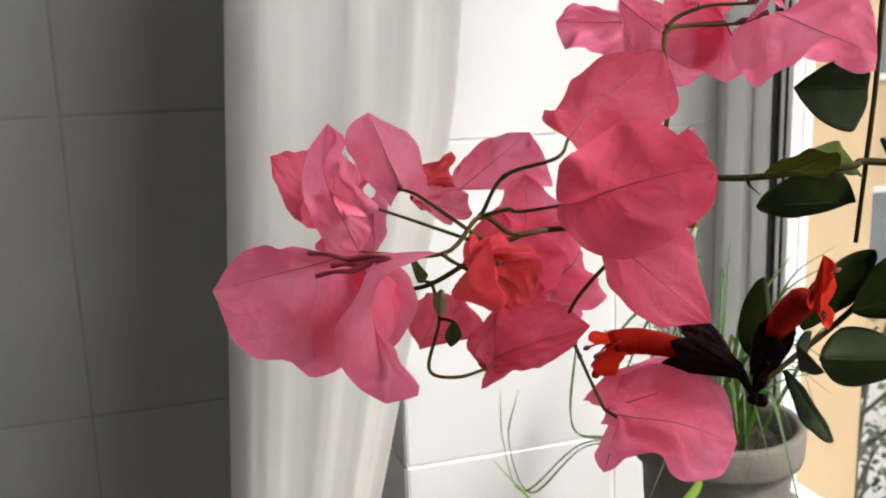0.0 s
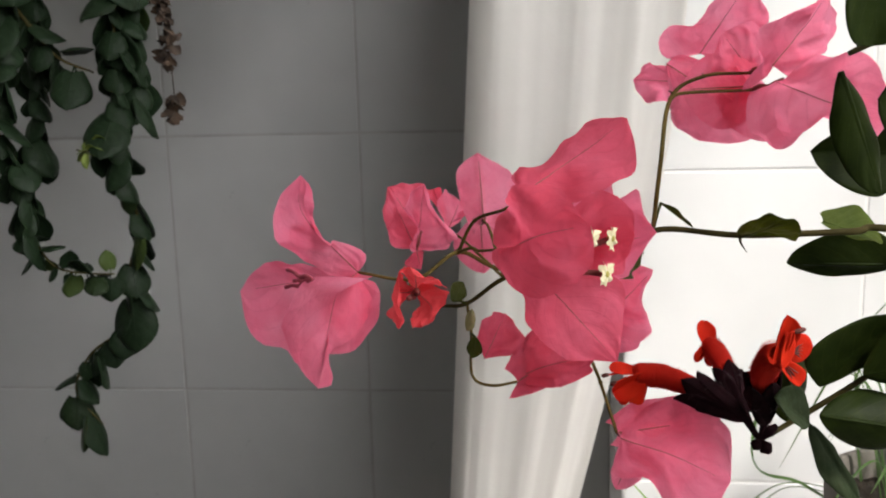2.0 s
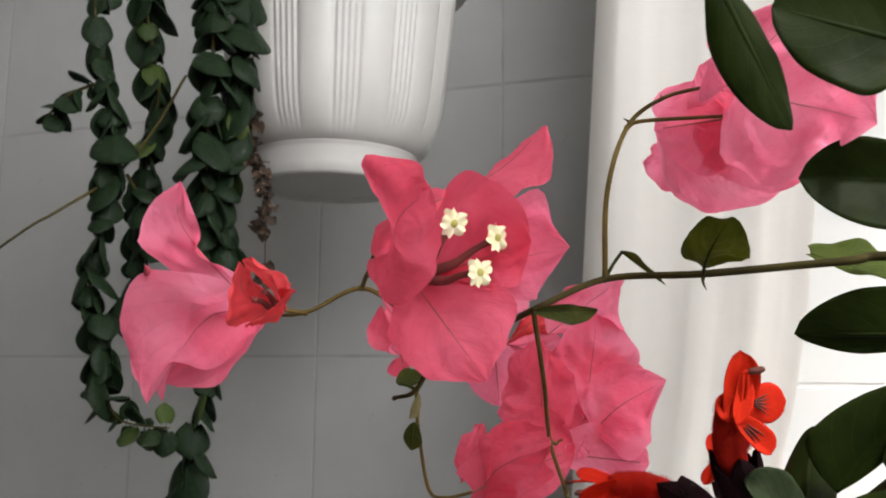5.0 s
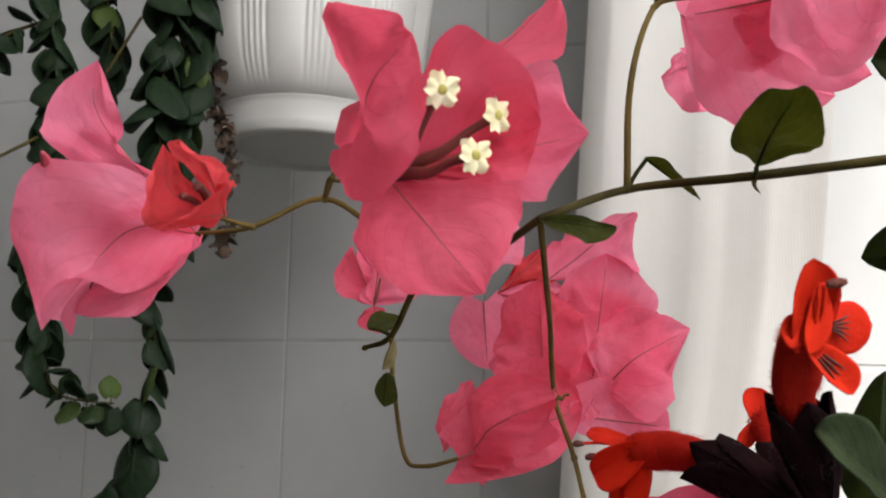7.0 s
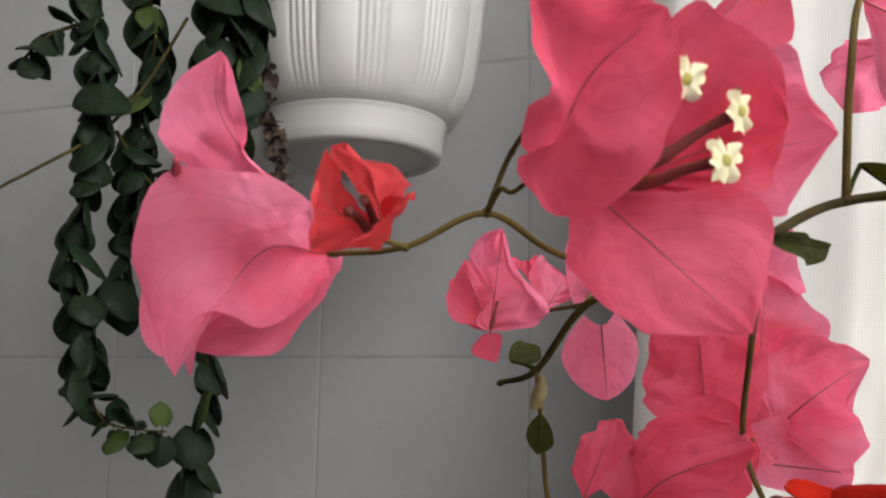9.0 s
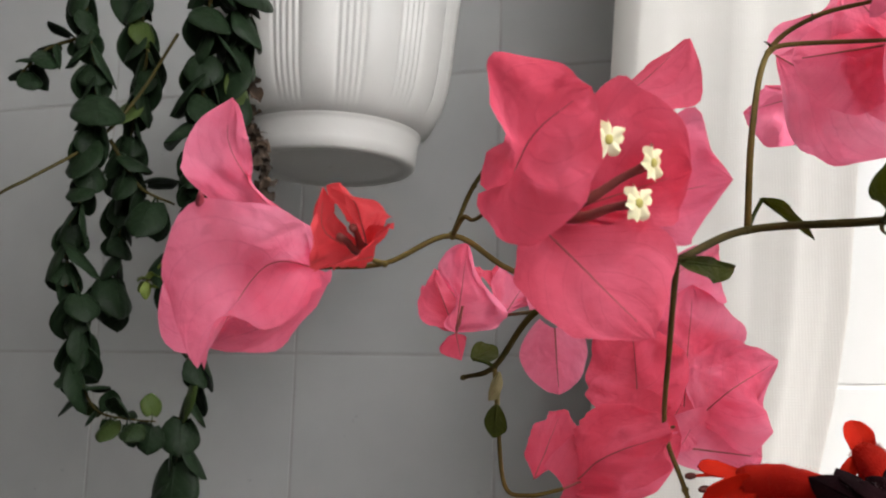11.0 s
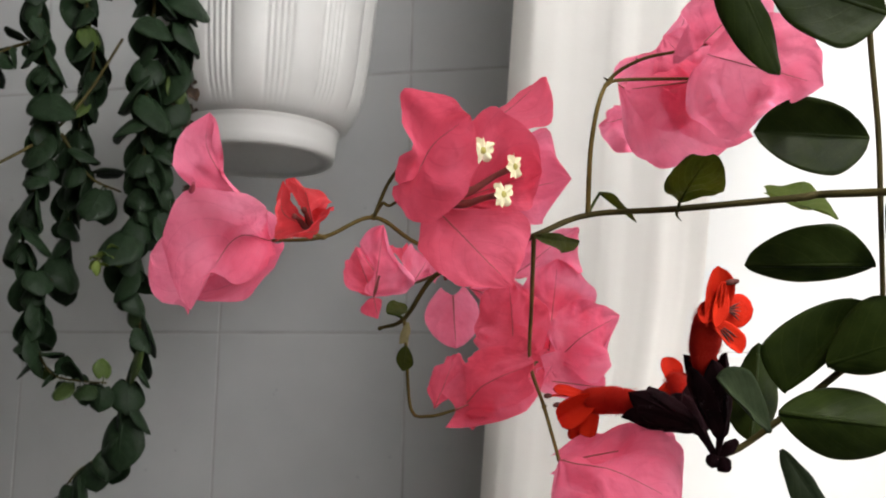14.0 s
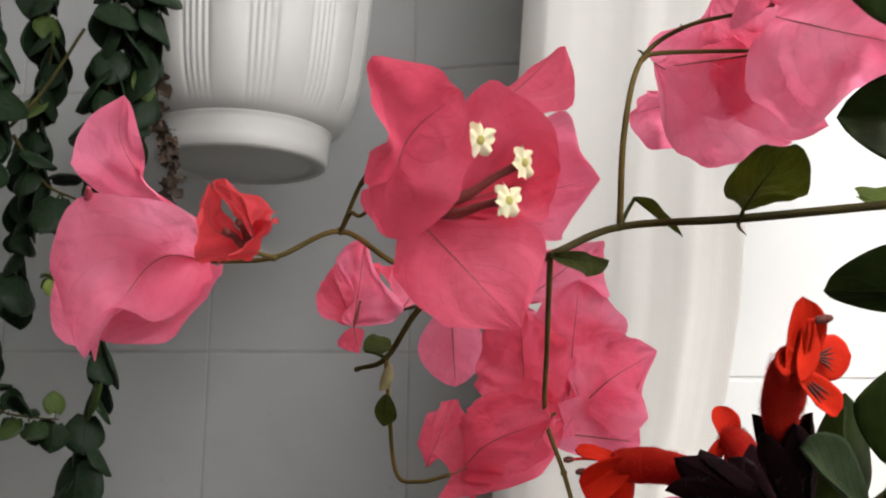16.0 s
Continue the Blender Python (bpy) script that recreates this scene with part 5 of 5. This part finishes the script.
tube(bm, ((-0.19, 0.575, 1.525), (-0.150, 0.592, 1.560), (-0.136, 0.600, 1.571), (-0.123, 0.630, 1.597), (-0.110, 0.645, 1.625), (-0.098, 0.66, 1.665)), (0.0007, 0.0009, 0.0009), 7)
part("bare_stem", bm, STEM, vine, "bare brown trailing stem")
bm = bmesh.new()
dry_line = tube(bm, (PC + Vector((0.02, -0.07, 0.16)), (-0.058, 0.691, 1.790), (-0.066, 0.687, 1.70), (-0.071, 0.69, 1.660), (-0.066, 0.69, 1.62), (-0.059, 0.69, 1.60), (-0.056, 0.69, 1.570), (-0.055, 0.69, 1.540)), (0.0005, 0.0005, 0.0004), 6)
sprig = part("dry_sprig", bm, DRY, vine, "withered brown sprig")
rng = random.Random(5)
for p in dry_line[20:]:
    for _ in range(4):
        if p.z > 1.68 or rng.random() < 0.1 or noise.noise(p * 130) < -0.12:
            continue
        bm = bmesh.new()
        d = Vector((rng.uniform(-1, 1), rng.uniform(-1, 1), rng.uniform(-0.9, 0.3))).normalized()
        s = d.orthogonal().normalized()
        ln = rng.uniform(0.004, 0.010)
        blade(bm, p, p + d * ln, p + d * ln * 0.5 + s * ln * 0.4, p + d * ln * 0.5 - s * ln * 0.4, seed=rng.randint(0, 999), cup=rng.uniform(-0.006, 0.006), wave=0.0045, crumple=0.0050, rib=0, nu=6, ns=7, lobe=0)
        part("dry_leaf", bm, DRY, sprig)

# ---- grass pot on the sill ----
CLAY = noisy("pot_grey_clay", (0.13, 0.115, 0.10), (0.21, 0.19, 0.165), 30, (0.75, 0.9), 0.4, 300)
GRASS = sheet("grass_blade", (0.07, 0.13, 0.035), (0.05, 0.10, 0.028), (1.5, 1.6, 0.8), 0.3, 0.5, 0.0, 1.0, 0.0, 0.4)
GP = Vector((0.392, 0.690, Z0))
gpot = thing("flower_pot", "weathered grey-brown clay flower pot with dark soil on the window sill", "plant pot", GP)
bm = bmesh.new()
lathe(bm, ((0.001, 0.0), (0.034, 0.0), (0.036, 0.003), (0.047, 0.192), (0.0485, 0.196), (0.053, 0.198), (0.054, 0.202), (0.0545, 0.217), (0.0525, 0.220), (0.0485, 0.219), (0.047, 0.211), (0.046, 0.17)), 64, GP)
part("pot_body", bm, CLAY, gpot)
bm = bmesh.new()
rings = lathe(bm, [(0.0475 * (1 - k / 9) + 0.0005, 0.201 + 0.004 * math.sin(k)) for k in range(10)], 40, GP)
for ring in rings:
    for v in ring:
        v.co.z += 0.004 * noise.noise(v.co * 160)
part("soil", bm, SOIL, gpot, "dark crumbly soil")
grass = thing("grass_plant", "tuft of long thin arching green blades growing in a clay pot", "plant", GP + Vector((0, 0, 0.201)))


def grass_blade(path, width, m=GRASS):
    line = smooth_line(path, 8)
    bm = bmesh.new()
    uvl = bm.loops.layers.uv.verify()
    rows, n = [], len(line)
    for i, p in enumerate(line):
        way = (line[min(i + 1, n - 1)] - line[max(i - 1, 0)]).normalized()
        s = way.cross(Vector((0.3, -0.2, 1))).normalized()
        f = i / (n - 1)
        w = width * (0.5 + 0.5 * math.sin(min(1, f * 3) * 1.57)) * (1 - f ** 3) + 0.0001
        fold = way.cross(s) * w * 0.5
        rows.append([bm.verts.new(p - s * w + fold), bm.verts.new(p), bm.verts.new(p + s * w + fold)])
    for a, b in zip(rows, rows[1:]):
        for j in range(2):
            bm.faces.new((a[j], a[j + 1], b[j + 1], b[j]))
    return part("blade", bm, m, grass)


rng = random.Random(21)
for k in range(38):
    a = rng.uniform(0, 6.283)
    b = GP + Vector((math.cos(a) * rng.uniform(0.002, 0.03), math.sin(a) * rng.uniform(0.002, 0.03), 0.201))
    out = Vector((math.cos(a + rng.uniform(-0.4, 0.4)), math.sin(a + rng.uniform(-0.4, 0.4)), 0))
    reach, high = rng.uniform(0.03, 0.11), rng.uniform(0.05, 0.14)
    fall = rng.uniform(-0.02, 0.09)
    end = b + out * reach + Vector((0, 0, high - fall))
    end.x, end.y = min(end.x, 0.47), min(end.y, 0.835)
    half = b + out * reach * 0.45 + Vector((0, 0, high * 0.85))
    half.x, half.y = min(half.x, 0.475), min(half.y, 0.84)
    grass_blade((b, b.lerp(half, 0.5) + Vector((0, 0, 0.01)), half, end), rng.uniform(0.0009, 0.002))
grass_blade((GP + Vector((-0.01, 0.01, 0.201)), GP + Vector((-0.02, 0.03, 0.19)), (0.3626, 0.7227, 1.3848), (0.3912, 0.7064, 1.4358)), 0.0022)
grass_blade((GP + Vector((-0.03, 0.03, 0.199)), (0.325, 0.75, 1.28), (0.288, 0.765, 1.245), (0.2746, 0.7670, 1.2832), (0.2756, 0.7742, 1.3174)), 0.0013)
grass_blade((GP + Vector((-0.035, 0.02, 0.199)), (0.33, 0.755, 1.275), (0.296, 0.77, 1.24), (0.2817, 0.7747, 1.2791), (0.2910, 0.7794, 1.3136)), 0.0013)
grass_blade((GP + Vector((-0.04, 0.0, 0.199)), (0.33, 0.72, 1.295), (0.2965, 0.7036, 1.3167), (0.3070, 0.7147, 1.3820)), 0.0022)
FRESH = sheet("grass_fresh", (0.22, 0.36, 0.05), (0.17, 0.30, 0.04), (1.3, 1.3, 0.7), 0.35, 0.45, 0.0, 1.0, 0.0, 0.4)
grass_blade((GP + Vector((-0.03, -0.03, 0.201)), (0.335, 0.632, 1.292), (0.275, 0.618, 1.268), (0.2282, 0.6186, 1.3214), (0.2061, 0.6100, 1.3485)), 0.0028, FRESH)

# ---- outside ----
SNOWY = noisy("ground_pale", (0.50, 0.49, 0.47), (0.68, 0.67, 0.65), 0.4, (0.85, 0.95), 0.4, 6)
bm = bmesh.new()
vs = [bm.verts.new(v) for v in ((-3000, -3000, -3.2), (3000, -3000, -3.2), (3000, 3000, -3.2), (-3000, 3000, -3.2))]
bm.faces.new(vs)
tagged(part("ground", bm, SNOWY, smooth=False), "pale bright ground outside below the window", "ground", "", "structure")
# Added emissive sheet: whitens the window view and lights the room a little.
GLOW_SHEET, hn, hl, hp = material("glowing_white")
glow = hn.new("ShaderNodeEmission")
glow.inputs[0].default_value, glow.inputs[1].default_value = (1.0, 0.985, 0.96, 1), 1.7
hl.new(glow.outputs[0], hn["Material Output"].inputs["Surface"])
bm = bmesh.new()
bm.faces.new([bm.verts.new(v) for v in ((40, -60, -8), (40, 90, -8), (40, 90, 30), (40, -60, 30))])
tagged(part("backdrop", bm, GLOW_SHEET, smooth=False), "glowing white sheet standing in for daylight in the distance", "backdrop", "", "structure")
FACADE = noisy("facade_plaster", (0.50, 0.33, 0.17), (0.60, 0.42, 0.24), 0.6, (0.85, 0.95), 0.4, 30)
house = thing("apartment_building", "beige plastered building across the yard in sunlight", "building", (10, 13, -3.2))
bm = bmesh.new()
box(bm, (3.5, 12.0, -3.2), (18, 20, 7.5), 0.02)
part("wall", bm, FACADE, house, "", False)
bm = bmesh.new()
box(bm, (3.2, 11.6, 7.5), (18.3, 20.4, 7.9), 0.02)
part("roof", bm, PLASTER, house, "", False)
DARK_PANE = noisy("pane_dark", (0.10, 0.11, 0.12), (0.16, 0.17, 0.18), 1, (0.05, 0.1), 0.0, 10)
for i in range(5):
    for k in range(3):
        x, z = 5.2 + i * 2.6, -2.2 + k * 3.1
        bm = bmesh.new()
        for lo, hi in (((x, 11.93, z), (x + 0.09, 11.999, z + 1.5)), ((x + 1.21, 11.93, z), (x + 1.3, 11.999, z + 1.5)), ((x + 0.09, 11.93, z), (x + 1.21, 11.999, z + 0.09)), ((x + 0.09, 11.93, z + 1.41), (x + 1.21, 11.999, z + 1.5))):
            box(bm, lo, hi)
        frame_ = part("window", bm, PLASTER, house, "white window frame", False)
        bm = bmesh.new()
        box(bm, (x + 0.09, 11.97, z + 0.09), (x + 1.21, 11.995, z + 1.41))
        part("pane", bm, DARK_PANE, frame_, "", False)
BUSH = sheet("leaf_outside", (0.10, 0.12, 0.07), (0.07, 0.09, 0.05), (1.2, 1.3, 0.8), 0.3, 0.6, 0.1)
shrub = thing("shrub", "leafy shrub outside the window in bright daylight", "shrub", (4.6, 5.2, -3.2))
bm = bmesh.new()
rng = random.Random(9)
tube(bm, ((4.6, 5.2, -3.2), (4.62, 5.25, -2.4), (4.55, 5.2, -1.5), (4.6, 5.25, -0.4)), (0.07, 0.05, 0.03, 0.012), 8)
tips = []
for k in range(26):
    z = rng.uniform(-2.4, -0.4)
    a = rng.uniform(0, 6.28)
    r = rng.uniform(0.4, 1.3)
    e = Vector((4.6 + r * math.cos(a), 5.2 + r * math.sin(a), z + rng.uniform(0.1, 0.6)))
    b = Vector((4.59, 5.22, z))
    tube(bm, (b, b.lerp(e, 0.5) + Vector((0, 0, 0.08)), e), (0.018, 0.012, 0.004), 6, 0, 4)
    tips += [b.lerp(e, f) for f in (0.4, 0.55, 0.7, 0.85, 1.0)]
part("trunk", bm, STEM, shrub)
bm = bmesh.new()
for t in tips:
    for _ in range(9):
        p = t + Vector([rng.gauss(0, 0.11) for _ in range(3)])
        d = Vector([rng.uniform(-1, 1) for _ in range(3)]).normalized() * rng.uniform(0.04, 0.08)
        s = d.orthogonal().normalized() * d.length * 0.4
        vs = [bm.verts.new(v) for v in (p, p + d * 0.5 + s, p + d, p + d * 0.5 - s)]
        bm.faces.new(vs)
part("crown", bm, BUSH, shrub)

# ---- wall tiles ----
rngt = random.Random(4)


def tile_mesh(name, w, h, t=0.0011, glaze=GLAZE):
    bm = bmesh.new()
    b = 0.0003
    front = [bm.verts.new(v) for v in ((b, 0, b), (w - b, 0, b), (w - b, 0, h - b), (b, 0, h - b))]
    rim = [bm.verts.new(v) for v in ((0, b * 0.8, 0), (w, b * 0.8, 0), (w, b * 0.8, h), (0, b * 0.8, h))]
    back = [bm.verts.new(v) for v in ((0, t, 0), (w, t, 0), (w, t, h), (0, t, h))]
    bm.faces.new(front)
    for i in range(4):
        j = (i + 1) % 4
        bm.faces.new((rim[i], rim[j], front[j], front[i]))
        bm.faces.new((back[i], back[j], rim[j], rim[i]))
    me = bpy.data.meshes.new(name)
    bmesh.ops.recalc_face_normals(bm, faces=bm.faces)
    bm.to_mesh(me)
    bm.free()
    me.materials.append(glaze)
    return me


JOINT = 0.0028
FULL = tile_mesh("tile", 0.2 - JOINT, 0.25 - JOINT)
BROAD = tile_mesh("tile_cut", 0.212 - JOINT, 0.25 - JOINT)
NARROW = tile_mesh("tile_cut", 0.185 - JOINT, 0.25 - JOINT)


def lay(wall, me, x, y, z, rz=0):
    ob = new("tile", me)
    ob.parent = wall
    ob.matrix_basis = pose(x, y, z, rngt.uniform(-0.05, 0.05), 0, rz + rngt.uniform(-0.05, 0.05))


for i in range(-7, 1):
    for k in range(-4, 4):
        me, x = {0: (FULL, -0.002), -1: (NARROW, -0.187), -2: (BROAD, -0.399)}.get(i, (FULL, i * 0.2 + 0.001))
        lay(wall_north, me, x + JOINT / 2, 1.0052 + rngt.uniform(0, 0.0002), 1.505 + k * 0.25 + JOINT / 2)
EDGE = tile_mesh("tile_cut", 0.0305 - JOINT / 2, 0.25 - JOINT)
for k in range(-4, 4):
    lay(wall_north, EDGE, 0.198 + JOINT / 2, 1.0053, 1.505 + k * 0.25 + JOINT / 2)
PW = tile_mesh("tile_cut", 0.408 - 0.2305 - JOINT, 0.25 - JOINT, glaze=GLAZE_WHITE)
PE = tile_mesh("tile_cut", 0.5 - 0.408 - JOINT, 0.25 - JOINT, glaze=GLAZE_WHITE)
PS = tile_mesh("tile_cut", 0.138 - JOINT, 0.25 - JOINT, glaze=GLAZE_WHITE)
for k in range(-4, 4):
    z = 1.481 + k * 0.25 + JOINT / 2
    lay(wall_pier, PW, 0.2305 + JOINT / 2, 0.8602, z)
    lay(wall_pier, PE, 0.408 + JOINT / 2, 0.8602, z)
    lay(wall_pier, PS, 0.2290, 0.998, z, -90)
